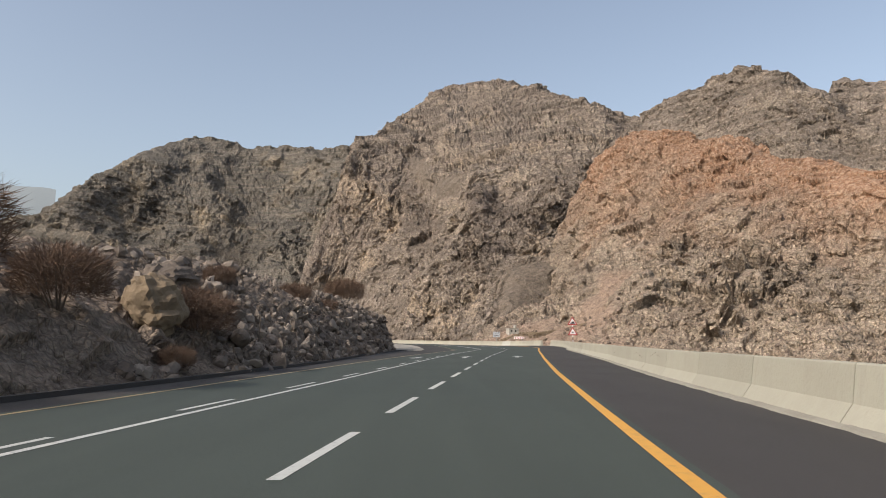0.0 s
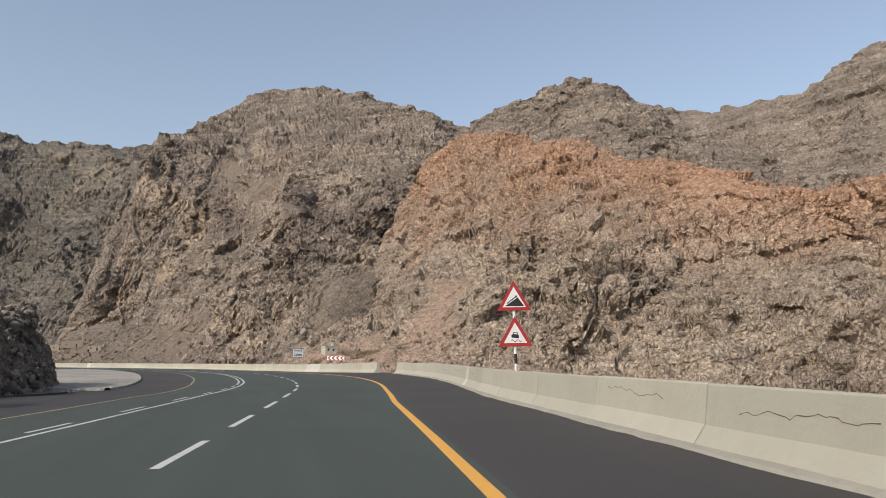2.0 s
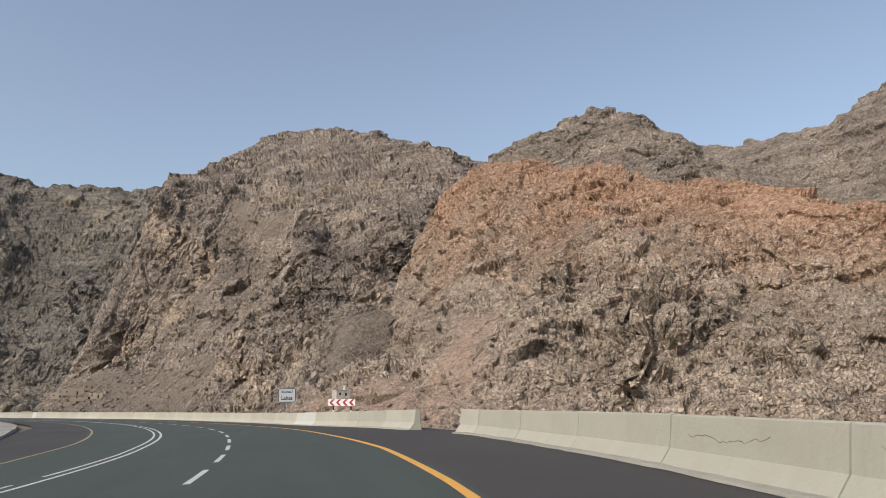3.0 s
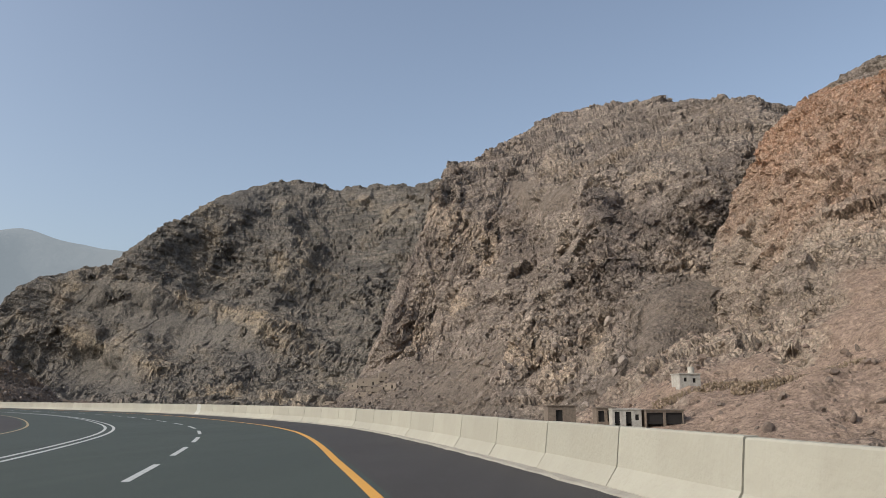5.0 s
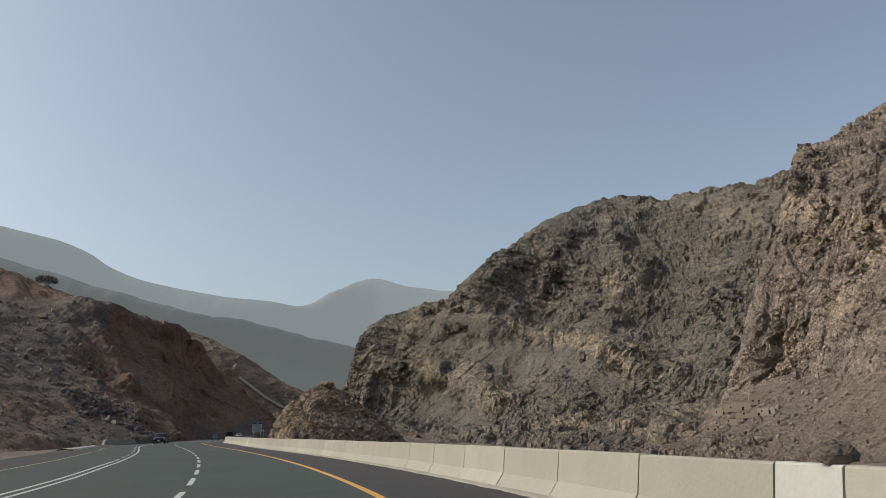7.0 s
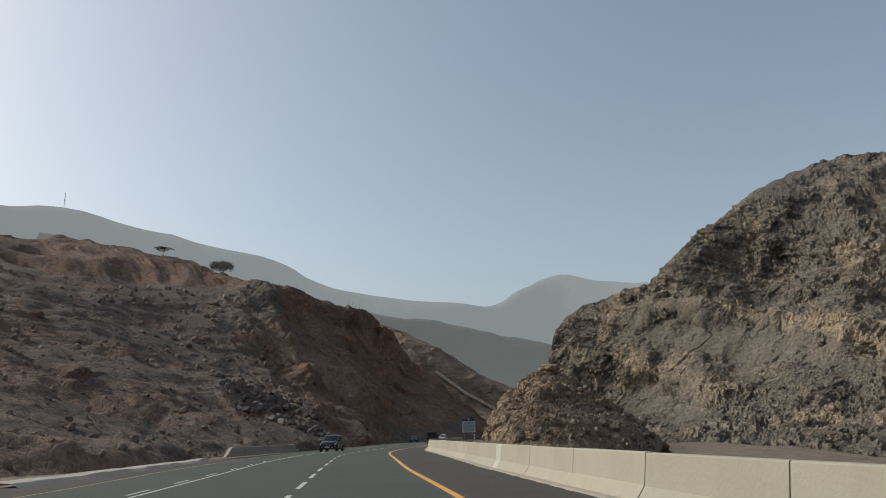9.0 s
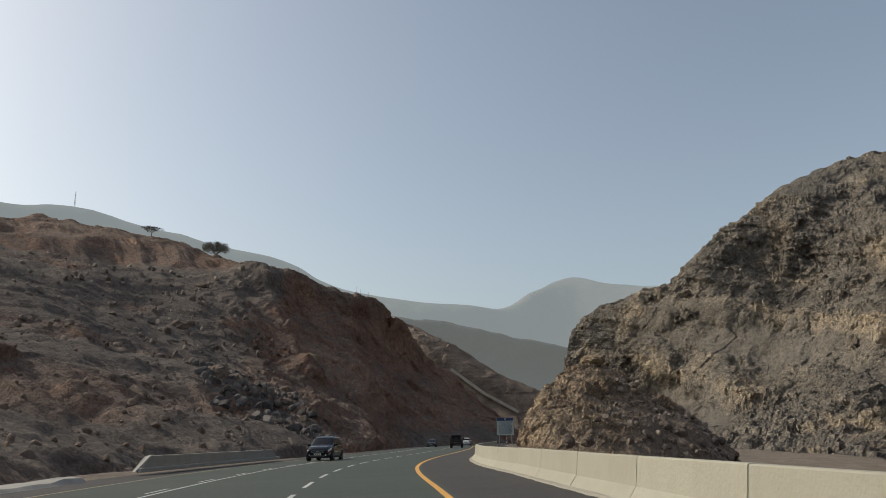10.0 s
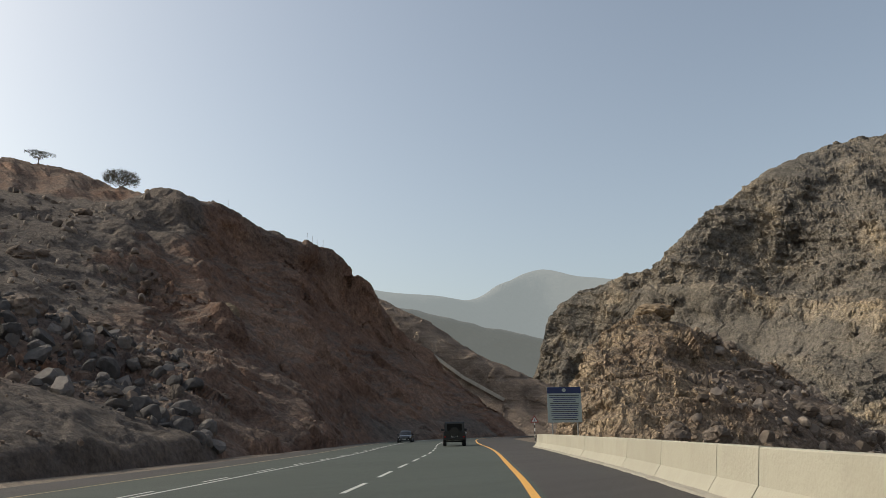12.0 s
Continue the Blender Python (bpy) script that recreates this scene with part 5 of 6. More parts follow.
def warning_sign(p, turn, side, lean=0.0, both=True):
    thing = empty("warning_sign", pose(*p, 0, lean, turn))
    top = 3.78 - p[2] if both else 2.6
    banded_post(thing, top - 0.1, top - side * 0.866 - (side * 0.866 + 0.17 if both else 0))
    for k in range(2 if both else 1):
        z = top - side * 0.866 - k * (side * 0.866 + 0.17)
        plate = part("sign_plate", triangle(side, z, 0.012, -0.07), SIGN_RED, thing, "red bordered triangular plate")
        inner = side * 0.68
        zi = z + side * 0.098
        flat([(-inner / 2, zi), (inner / 2, zi), (0, zi + inner * 0.866)], -0.074, SIGN_WHITE, "sign_face", plate)
        u = side
        if k == 0 and both:
            flat([(-0.27 * u, zi + 0.03 * u), (0.29 * u, zi + 0.03 * u), (0.11 * u, zi + 0.28 * u)], -0.078, SIGN_BLACK, "slope_mark", plate)
            flat([(-0.22 * u, zi + 0.12 * u), (-0.205 * u, zi + 0.095 * u), (0.06 * u, zi + 0.285 * u), (0.045 * u, zi + 0.31 * u)], -0.078, SIGN_BLACK, "arrow_shaft", plate)
            flat([(0.02 * u, zi + 0.33 * u), (0.07 * u, zi + 0.26 * u), (0.10 * u, zi + 0.335 * u)], -0.078, SIGN_BLACK, "arrow_head", plate)
        elif both:
            flat([(-0.115 * u, zi + 0.16 * u), (0.10 * u, zi + 0.13 * u), (0.11 * u, zi + 0.21 * u), (0.075 * u, zi + 0.225 * u), (0.065 * u, zi + 0.30 * u),
                  (-0.06 * u, zi + 0.315 * u), (-0.08 * u, zi + 0.245 * u), (-0.11 * u, zi + 0.24 * u)], -0.078, SIGN_BLACK, "car_mark", plate)
            flat([(-0.045 * u, zi + 0.255 * u), (0.045 * u, zi + 0.245 * u), (0.04 * u, zi + 0.285 * u), (-0.035 * u, zi + 0.295 * u)], -0.081, SIGN_WHITE, "car_window", plate)
            for x0 in (-0.13, 0.03):
                pts = [(x0 + 0.16 * t, 0.075 + 0.028 * math.sin(t * 6.283)) for t in [k / 8 for k in range(9)]]
                flat([(a * u, zi + b * u) for a, b in pts] + [(a * u, zi + (b - 0.022) * u) for a, b in pts[::-1]], -0.078, SIGN_BLACK, "skid_mark", plate)
        else:
            flat([(-0.03 * u, zi + 0.06 * u), (0.05 * u, zi + 0.06 * u), (0.03 * u, zi + 0.36 * u), (-0.02 * u, zi + 0.36 * u)], -0.078, SIGN_BLACK, "bend_mark", plate)
    return tagged(thing, "two red and white warning triangles on a black and white post" if both else "red and white warning triangle on a banded post", "road sign")


warning_sign((15.17, 84.75, -0.3), -8, 1.06, -1.5)
warning_sign((-172, 361.0, 0.0), 42, 0.8, 0, False)


def rounded(x0, x1, z0, z1, r, n=6):
    out = []
    for cx, cz, a0 in ((x1 - r, z1 - r, 0), (x0 + r, z1 - r, 90), (x0 + r, z0 + r, 180), (x1 - r, z0 + r, 270)):
        out += [(cx + r * math.cos(radians(a0 + 90 * k / n)), cz + r * math.sin(radians(a0 + 90 * k / n))) for k in range(n + 1)]
    return out


def lettering(name, text, size, x, y, z, material, parent):
    curve = bpy.data.curves.new(name, "FONT")
    curve.body, curve.size, curve.align_x, curve.extrude, curve.offset = text, size, "CENTER", 0.001, 0.012
    curve.materials.append(material)
    tmp = new(name, curve)
    mesh = bpy.data.meshes.new_from_object(tmp.evaluated_get(bpy.context.evaluated_depsgraph_get()))
    bpy.data.objects.remove(tmp)
    ob = new(name, mesh)
    ob.parent = parent
    ob.matrix_basis = pose(x, y, z, 90, 0, 0)
    return ob


def place_sign(p, turn):
    thing = empty("place_name_sign", pose(*p, 0, 0, turn))
    part("post", tube((0, 0.05, -0.5), (0, 0.05, 1.7), 0.035, None, 10), STEEL, thing, "thin grey steel post")
    plate = part("sign_plate", prism([(-0.73, 1.58), (0.73, 1.58), (0.73, 2.75), (-0.73, 2.75)], 0.0, 0.015), SIGN_GREY, thing, "silver-grey sheet")
    rim = part("border", prism(rounded(-0.71, 0.71, 1.60, 2.73, 0.16), -0.004, -0.001), SIGN_BLACK, plate, "black rounded border")
    part("sign_face", prism(rounded(-0.655, 0.655, 1.655, 2.675, 0.12), -0.008, -0.004), SIGN_GREY, plate)
    lettering("place_name", "Lahsa", 0.40, 0.0, -0.011, 1.82, SIGN_BLACK, plate)
    lettering("place_name", "\uFEEA\uFEB4\uFEA4\uFEDF", 0.40, 0.0, -0.011, 2.36, SIGN_BLACK, plate)
    return tagged(thing, "grey place-name sign with a black rounded border", "road sign")


place_sign((12.75, 158.1, 0.14), -8)


def chevron_board(p, turn):
    thing = empty("chevron_board", pose(*p, 0, 0, turn))
    for x in (-0.62, 0.66):
        part("post_band", tube((x, 0.06, -0.8), (x, 0.06, 0.78), 0.06, None, 10), SIGN_WHITE, thing)
        part("post_band", tube((x, 0.06, 0.78), (x, 0.06, 1.2), 0.06, None, 10), SIGN_BLACK, thing)
    plate = part("sign_plate", box(-0.98, 0.98, -0.015, 0.0, 1.08, 1.56, 0.004), SIGN_WHITE, thing, "white board")
    for k in range(4):
        x = -0.72 + 0.48 * k
        flat([(x - 0.19, 1.32), (x + 0.03, 1.54), (x + 0.22, 1.54), (x + 0.0, 1.32), (x + 0.22, 1.10), (x + 0.03, 1.10)], -0.020, SIGN_RED, "chevron", plate, "dark red chevron")
    return tagged(thing, "white board with four dark red chevrons", "road sign")


chevron_board((16.4, 149.5, 0.35), -20)


def info_board(p, turn):
    thing = empty("information_board", pose(*p, 0, 0, turn))
    for x in (-0.8, 0.8):
        part("post", tube((x, 0.06, -1.0), (x, 0.06, 3.6), 0.05, None, 10), STEEL, thing)
    board = part("panel", box(-1.08, 1.08, -0.03, 0.01, 1.65, 3.85, 0.01), SIGN_PALE, thing, "pale green-grey panel")
    part("header", box(-1.07, 1.07, -0.036, -0.03, 3.45, 3.84), SIGN_BLUE, board, "dark blue header band")
    part("emblem", tube((0, -0.042, 3.65), (0, -0.036, 3.65), 0.12, None, 16), SIGN_PALE, board)
    rng = random.Random(2)
    for k in range(13):
        w = rng.uniform(0.7, 0.96)
        z = 3.32 - k * 0.125
        part("text_bar", box(-w, w, -0.036, -0.03, z - 0.022, z + 0.022), SIGN_BLUE if k % 4 else SIGN_BLACK, board)
    return tagged(thing, "pale information board with a dark blue header on two posts", "sign board")


info_board((-154.2, 341.5, 0.0), 46)


# ---------------------------------------------------------------- vehicles
def wheel(parent, x, y, radius, width):
    side = 1 if x > 0 else -1
    tyre = part("tyre", tube((x - width / 2, y, radius), (x + width / 2, y, radius), radius, None, 28), RUBBER, parent)
    part("rim", tube((x + side * width * 0.30, y, radius), (x + side * (width / 2 + 0.006), y, radius), radius * 0.70, radius * 0.66, 20), TRIM, tyre)
    for k in range(5):
        a = k * 1.2566 + 0.3
        c, d = math.cos(a), math.sin(a)
        xo = x + side * (width / 2 + 0.012)
        part("spoke", tube((xo, y + 0.04 * c, radius + 0.04 * d), (xo, y + radius * 0.66 * c, radius + radius * 0.66 * d), 0.022, 0.028, 6), RIM, tyre)
    return tyre


def plate_bars(parent, y, z, facing):
    plate = part("number_plate", box(-0.26, 0.26, y - 0.008, y + 0.008, z - 0.06, z + 0.06, 0.004), PLATE, parent)
    yy = y + facing * 0.010
    for x in (-0.16, 0.0, 0.15):
        part("plate_bar", box(x - 0.05, x + 0.05, yy - 0.001, yy + 0.001, z - 0.03, z + 0.03), TRIM, plate)


def offroader(p, turn):
    """A boxy black four-wheel drive, front towards +y."""
    car = empty("offroad_car", pose(*p, 0, 0, turn))
    part("body", prism([(-2.2, 0.52), (2.18, 0.52), (2.22, 0.75), (2.20, 1.12), (0.95, 1.17), (-2.2, 1.17)], -0.88, 0.88, "x", 0.035), BLACK_PAINT, car)
    part("cabin", prism([(-2.18, 1.15), (0.98, 1.15), (0.62, 1.86), (0.45, 1.94), (-2.05, 1.94), (-2.14, 1.88)], -0.80, 0.80, "x", 0.05), BLACK_PAINT, car)
    part("rear_window", box(-0.62, 0.62, -2.19, -2.14, 1.24, 1.78, 0.02), DARK_GLASS, car)
    part("windscreen", prism([(0.99, 1.2), (1.01, 1.2), (0.66, 1.84), (0.64, 1.84)], -0.70, 0.70, "x"), DARK_GLASS, car)
    for x in (-0.81, 0.81):
        for y0, y1 in ((-1.95, -1.15), (-1.05, -0.2), (-0.1, 0.62)):
            part("side_window", box(x - 0.006, x + 0.006, y0, y1, 1.24, 1.76, 0.004), DARK_GLASS, car)
        part("running_board", box(x * 1.12 - 0.07, x * 1.12 + 0.07, -0.85, 0.85, 0.40, 0.46, 0.015), TRIM, car)
        for y in (-1.38, 1.42):
            arch = [(y + 0.56 * math.cos(a), 0.42 + 0.56 * math.sin(a)) for a in [k * math.pi / 10 for k in range(11)]]
            arch += [(y + 0.46 * math.cos(a), 0.42 + 0.46 * math.sin(a)) for a in [k * math.pi / 10 for k in range(10, -1, -1)]]
            part("wheel_arch", prism(arch, x * 1.02, x * 1.16, "x"), TRIM, car)
            wheel(car, x * 0.98, y, 0.41, 0.27)
        m = 1 if x > 0 else -1
        part("mirror", box(min(m * 0.86, m * 1.10), max(m * 0.86, m * 1.10), 0.72, 0.86, 1.22, 1.42, 0.03), TRIM, car)
        part("tail_lamp", box(m * 0.76 - 0.075, m * 0.76 + 0.075, -2.30, -2.18, 0.70, 0.80, 0.012), RED_LAMP, car)
        part("head_lamp", tube((m * 0.62, 2.20, 0.93), (m * 0.62, 2.26, 0.93), 0.12, None, 18), CLEAR_LAMP, car)
        part("indicator", box(m * 0.62 - 0.07, m * 0.62 + 0.07, 1.75, 1.95, 1.13, 1.20, 0.02), CLEAR_LAMP, car)
    part("spare_wheel_cover", tube((0.0, -2.44, 1.13), (0.0, -2.18, 1.13), 0.37, 0.40, 28), BLACK_PAINT, car, "glossy black spare wheel cover")
    part("rear_bumper", box(-0.88, 0.88, -2.34, -2.16, 0.50, 0.70, 0.03), BLACK_PAINT, car)
    part("front_bumper", box(-0.90, 0.90, 2.16, 2.36, 0.48, 0.72, 0.04), BLACK_PAINT, car)
    part("grille", box(-0.46, 0.46, 2.20, 2.25, 0.80, 1.04, 0.01), CHROME, car)
    part("rear_axle", tube((-0.7, -1.38, 0.40), (0.7, -1.38, 0.40), 0.07, None, 10), TRIM, car)
    plate_bars(car, -2.35, 0.78, -1)
    return tagged(car, "boxy black off-road car with a spare wheel on its tail", "car")


def rounded_car(name, p, turn, paint, length, width, height, label, front_seen):
    """A hatchback or sport utility: a smooth shell of cross-sections, front towards +y, with windows lying on it."""
    car = empty(name, pose(*p, 0, 0, turn))
    a, h, w = length / 2, height, width / 2
    top_y = [-a, -a + 0.05, -a + 0.16, -a + 0.55, -a + 0.95, 0.0, a - 2.25, a - 1.95, a - 1.20, a - 0.75, a - 0.30, a - 0.08, a]
    top_z = [0.46 * h, 0.56 * h, 0.64 * h, 0.92 * h, 0.975 * h, 1.0 * h, 0.985 * h, 0.93 * h, 0.655 * h, 0.625 * h, 0.575 * h, 0.51 * h, 0.42 * h]

    def section(y, v, out=0.0):
        """A point of the shell: v runs from the sill (0) over the waist (0.5) and the roof's edge (0.8) to the middle (1)."""
        top = np.interp(y, top_y, top_z)
        waist = min(np.interp(y, [-a, -a + 0.4, 0, a - 1.2, a], [0.52 * h, 0.585 * h, 0.575 * h, 0.56 * h, 0.38 * h]), top - 0.03)
        sill = np.interp(y, [-a, -a + 0.3, a - 0.35, a], [0.32, 0.24, 0.22, 0.22])
        half = w * (1 - 0.20 * (abs(y) / a) ** 6 - 0.03 * (abs(y) / a) ** 2)
        glass = min(max((top - waist) / (0.40 * h), 0.0), 1.0)
        if v <= 0.5:
            u = v / 0.5
            x, z = half * (0.93 + 0.07 * math.sin(math.pi * (0.15 + 0.7 * u))), sill + (waist - sill) * u
        elif v <= 0.8:
            u = (v - 0.5) / 0.3
            x, z = half * (0.955 - (0.06 + 0.19 * glass) * u ** 1.15), waist + (top - 0.05 - waist) * u
        else:
            u = (v - 0.8) / 0.2
            edge = half * (0.955 - 0.06 - 0.19 * glass)
            x, z = edge * math.cos(u * math.pi / 2), top - 0.05 * (1 - math.sin(u * math.pi / 2))
        n = Vector((0.95 if v < 0.8 else 0.2, 0, 0.15 if v < 0.55 else 0.3 if v < 0.8 else 0.98)).normalized()
        return Vector((x + n.x * out, y, z + n.z * out))

    def patch(ys, vs, out, both=False):
        """A piece of the shell, lifted off it a little; both: across the middle to the other side."""
        bm = bmesh.new()
        rows = []
        for y in ys:
            line_ = [section(y, v, out) for v in vs]
            if both:
                line_ += [Vector((-q.x, q.y, q.z)) for q in line_[::-1]]
            rows.append([bm.verts.new(q) for q in line_])
        for r0, r1 in zip(rows, rows[1:]):
            for k in range(len(r0) - 1):
                f = bm.faces.new((r0[k], r0[k + 1], r1[k + 1], r1[k]))
                f.smooth = True
        return bm, rows

    ys = sorted(set([round(float(y), 3) for y in list(np.linspace(-a, a, 45)) + top_y]))
    bm, rows = patch(ys, [0, 0.1, 0.2, 0.3, 0.4, 0.47, 0.5, 0.56, 0.63, 0.7, 0.76, 0.8, 0.84, 0.9, 0.95, 0.99], 0.0, True)
    for row in (rows[0], rows[-1]):
        bm.faces.new(row)
    bmesh.ops.recalc_face_normals(bm, faces=bm.faces[:])
    part("body", bm, paint, car)
    span = lambda lo, hi, n: [lo + (hi - lo) * k / (n - 1) for k in range(n)]
    part("windscreen", patch(span(a - 1.95, a - 1.24, 6), [0.72, 0.76, 0.8, 0.88, 0.95, 0.99], 0.008, True)[0], DARK_GLASS, car)
    part("rear_window", patch(span(-a + 0.19, -a + 0.52, 4), [0.74, 0.8, 0.9, 0.99], 0.008, True)[0], DARK_GLASS, car)
    for m in (-1, 1):
        flip = Matrix.Diagonal((m, 1, 1, 1))
        for lo, hi in ((a - 2.55, a - 1.62), (-a + 1.30, a - 2.63), (-a + 0.62, -a + 1.22)):
            bm = patch(span(lo, hi, 5), [0.53, 0.6, 0.68, 0.755], 0.008)[0]
            bm.transform(flip)
            part("side_window", bm, DARK_GLASS, car)
        bm = patch(span(a - 0.66, a - 0.10, 6), [0.46, 0.5, 0.56, 0.62], 0.010)[0]
        bm.transform(flip)
        part("head_lamp", bm, CLEAR_LAMP, car)
        bm = patch(span(-a + 0.62, a - 1.62, 9), [0.505, 0.52], 0.011)[0]
        bm.transform(flip)
        part("window_trim", bm, CHROME, car)
        bm = patch(span(-a + 0.5, a - 0.5, 9), [0.0, 0.07], 0.012)[0]
        bm.transform(flip)
        part("sill_trim", bm, TRIM, car)
        for y in (-a + 0.92, a - 0.95):
            part("wheel_arch", tube((m * (w - 0.20), y, 0.20 * h), (m * (w * 0.995), y, 0.20 * h), 0.235 * h, None, 28), TRIM, car)
            wheel(car, m * (w - 0.095), y, 0.20 * h, 0.22)
        part("mirror", box(min(m * w * 0.92, m * (w + 0.17)), max(m * w * 0.92, m * (w + 0.17)), a - 1.75, a - 1.60, 0.60 * h, 0.68 * h, 0.03), paint, car)
        part("tail_lamp", box(m * w * 0.76 - 0.08, m * w * 0.76 + 0.08, -a - 0.01, -a + 0.10, 0.46 * h, 0.60 * h, 0.02), RED_LAMP, car)
        part("roof_rail", tube((m * w * 0.66, a - 2.35, h + 0.01), (m * w * 0.66, -a + 0.9, h), 0.02, None, 8), TRIM, car)
        part("fog_lamp", tube((m * w * 0.62, a - 0.12, 0.24 * h), (m * w * 0.62, a + 0.012, 0.24 * h), 0.05, None, 12), CLEAR_LAMP, car)
        for y in (a - 2.6, -a + 1.26):
            part("door_handle", box(min(m * w * 0.96, m * w * 1.0), max(m * w * 0.96, m * w * 1.0), y - 0.26, y - 0.08, 0.51 * h, 0.53 * h, 0.008), paint, car)
    part("grille", box(-w * 0.52, w * 0.52, a - 0.14, a + 0.012, 0.315 * h, 0.43 * h, 0.03), TRIM, car)
    for z in (0.345, 0.40):
        part("grille_bar", box(-w * 0.50, w * 0.50, a + 0.004, a + 0.020, z * h - 0.008, z * h + 0.008, 0.003), CHROME, car)
    part("grille_badge", box(-0.10, 0.10, a + 0.01, a + 0.03, 0.362 * h, 0.386 * h, 0.008), CHROME, car)
    part("lower_grille", box(-w * 0.55, w * 0.55, a - 0.10, a + 0.010, 0.15 * h, 0.215 * h, 0.02), TRIM, car)
    part("bumper_lip", box(-w * 0.60, w * 0.60, a - 0.10, a + 0.016, 0.225 * h, 0.235 * h, 0.003), CHROME, car)
    part("wiper", tube((-0.5, a - 1.30, 0.70 * h), (0.1, a - 1.42, 0.745 * h), 0.01, None, 6), TRIM, car)
    part("bumper_strip", box(-w * 0.7, w * 0.7, -a - 0.02, -a + 0.05, 0.20 * h, 0.27 * h, 0.02), TRIM, car)
    plate_bars(car, a + 0.03 if front_seen else -a - 0.03, 0.27 * h if front_seen else 0.40 * h, 1 if front_seen else -1)
    return tagged(car, label, "car")


def heading(s):
    k = int(s * 2)
    return math.degrees(math.atan2(-_ahead[k][0], _ahead[k][1]))


def car_place(x, y, off):
    s = station(x, y)
    return tuple(float(c) for c in on_road(s, np.asarray(off))), heading(s)


P1, H1 = car_place(-171.5, 348.0, 1.7)
offroader(P1, H1)
P2, H2 = car_place(-191, 375, 1.9)
rounded_car("hatchback", P2, H2, WHITE_PAINT, 3.95, 1.72, 1.50, "small white hatchback driving ahead on the road", False)
P3, H3 = car_place(-135.1, 301.05, -4.75)
rounded_car("sport_utility_car", P3, H3 + 180, DARK_BLUE_PAINT, 4.95, 1.95, 1.78, "dark navy sport utility car coming along the road", True)
P4, H4 = car_place(-192, 376, -4.9)
rounded_car("sedan", P4, H4 + 180, DARK_BLUE_PAINT, 4.6, 1.80, 1.46, "dark car approaching on the far lane", True)


# ---------------------------------------------------------------- roadside pieces
def parapet():
    """A low concrete wall with a sloped white end, on the hill's side of the road."""
    thing = empty("concrete_parapet", pose(-123.2, 281.6, 0.0, 0, 0, math.degrees(math.atan2(17.8, 18.5))))
    n = 25.6
    part("wall", prism([(0.55, 0.0), (1.9, 0.72), (n - 1.2, 0.72), (n, 0.0)], -0.30, 0.05, "x", 0.02), CONCRETE, thing, "grey concrete wall")
    part("end_face", prism([(0.0, 0.0), (0.30, 0.0), (1.95, 0.745), (1.65, 0.745)], -0.02, 0.10, "x", 0.01), PATCH, thing, "white painted sloping end")
    part("kerb", box(0.05, 0.28, 0.3, n, -0.05, 0.16, 0.03), CONCRETE, thing)
    return tagged(thing, "low grey concrete parapet with a white sloping end", "parapet")


parapet()


def pale_kerb():
    n = 60
    s = np.linspace(station(-86, 266), station(-112, 286), n)
    jag = fractal(np.stack([s / 1.5, 0 * s, 0 * s], 1), 3, 8)
    rows = [on_road(s, np.full(n, -9.7), 0.0), on_road(s, -9.9 + 0 * s, 0.16 + 0.05 * jag), on_road(s, -10.6 + 0.3 * jag, 0.22 + 0.05 * jag), on_road(s, -11.4 + 0.3 * jag, 0.0)]
    tagged(add_sheet("concrete_apron", np.stack(rows, 0).transpose(1, 0, 2)[:, ::-1], CONCRETE), "broken pale concrete edging beside the road", "kerb", kind="structure")


pale_kerb()


def island(p0, p1, off, label):
    """A flat concrete apron at the inside of the bend."""
    s0, s1 = station(*p0), station(*p1)
    n = 80
    s = np.linspace(s0, s1, n)
    t = (s - s0) / (s1 - s0)
    bulge = np.sin(np.pi * t) ** 0.6
    rows = [on_road(s, off + 0 * s, -0.05), on_road(s, off - 0.05 - 0 * s, 0.14), on_road(s, off - 0.3 - 11 * bulge, 0.16), on_road(s, off - 0.5 - 11.5 * bulge, -0.1)]
    tagged(add_sheet("concrete_apron", np.stack(rows, 0).transpose(1, 0, 2)[:, ::-1], PALE_GRAVEL), label, "apron", kind="structure")


island((10, 114), (-4, 184), -11.2, "pale gravel apron with a kerb at the inside of the bend")


def chute():
    """A pale stepped drain that runs down the far slope."""
    thing = empty("drain_chute", Matrix.Identity(4))
    a, b, c = Vector((-325.0, 493.6, 30.3)), Vector((-314.1, 501.9, 20.0)), Vector((-302.8, 510.6, 11.9))
    line_ = [a.lerp(b, k / 9) for k in range(9)] + [b.lerp(c, k / 9) for k in range(10)]
    for p, q in zip(line_, line_[1:]):
        bm = bmesh.new()
        bmesh.ops.create_cube(bm, size=1, matrix=Matrix.Translation((p + q) / 2 + Vector((0, 0, -0.3))) @ (q - p).to_track_quat("Y", "Z").to_matrix().to_4x4() @ Matrix.Diagonal((1.5, (q - p).length * 0.99, 1.2, 1)))
        bmesh.ops.bevel(bm, geom=bm.edges[:], offset=0.05, segments=1, affect="EDGES")
        part("step", bm, CONCRETE, thing)
    return tagged(thing, "pale concrete drain chute down the dark slope", "drain")


chute()


def fence_post(p, h, label):
    thing = empty("stake", pose(*p, 0, random.Random(int(p[0] * 10)).uniform(-6, 6), 0))
    part("pole", tube((0, 0, -0.3), (0, 0, h), 0.03, 0.025, 8), BARK, thing)
    return tagged(thing, label, "stake", "thin stakes on slopes")


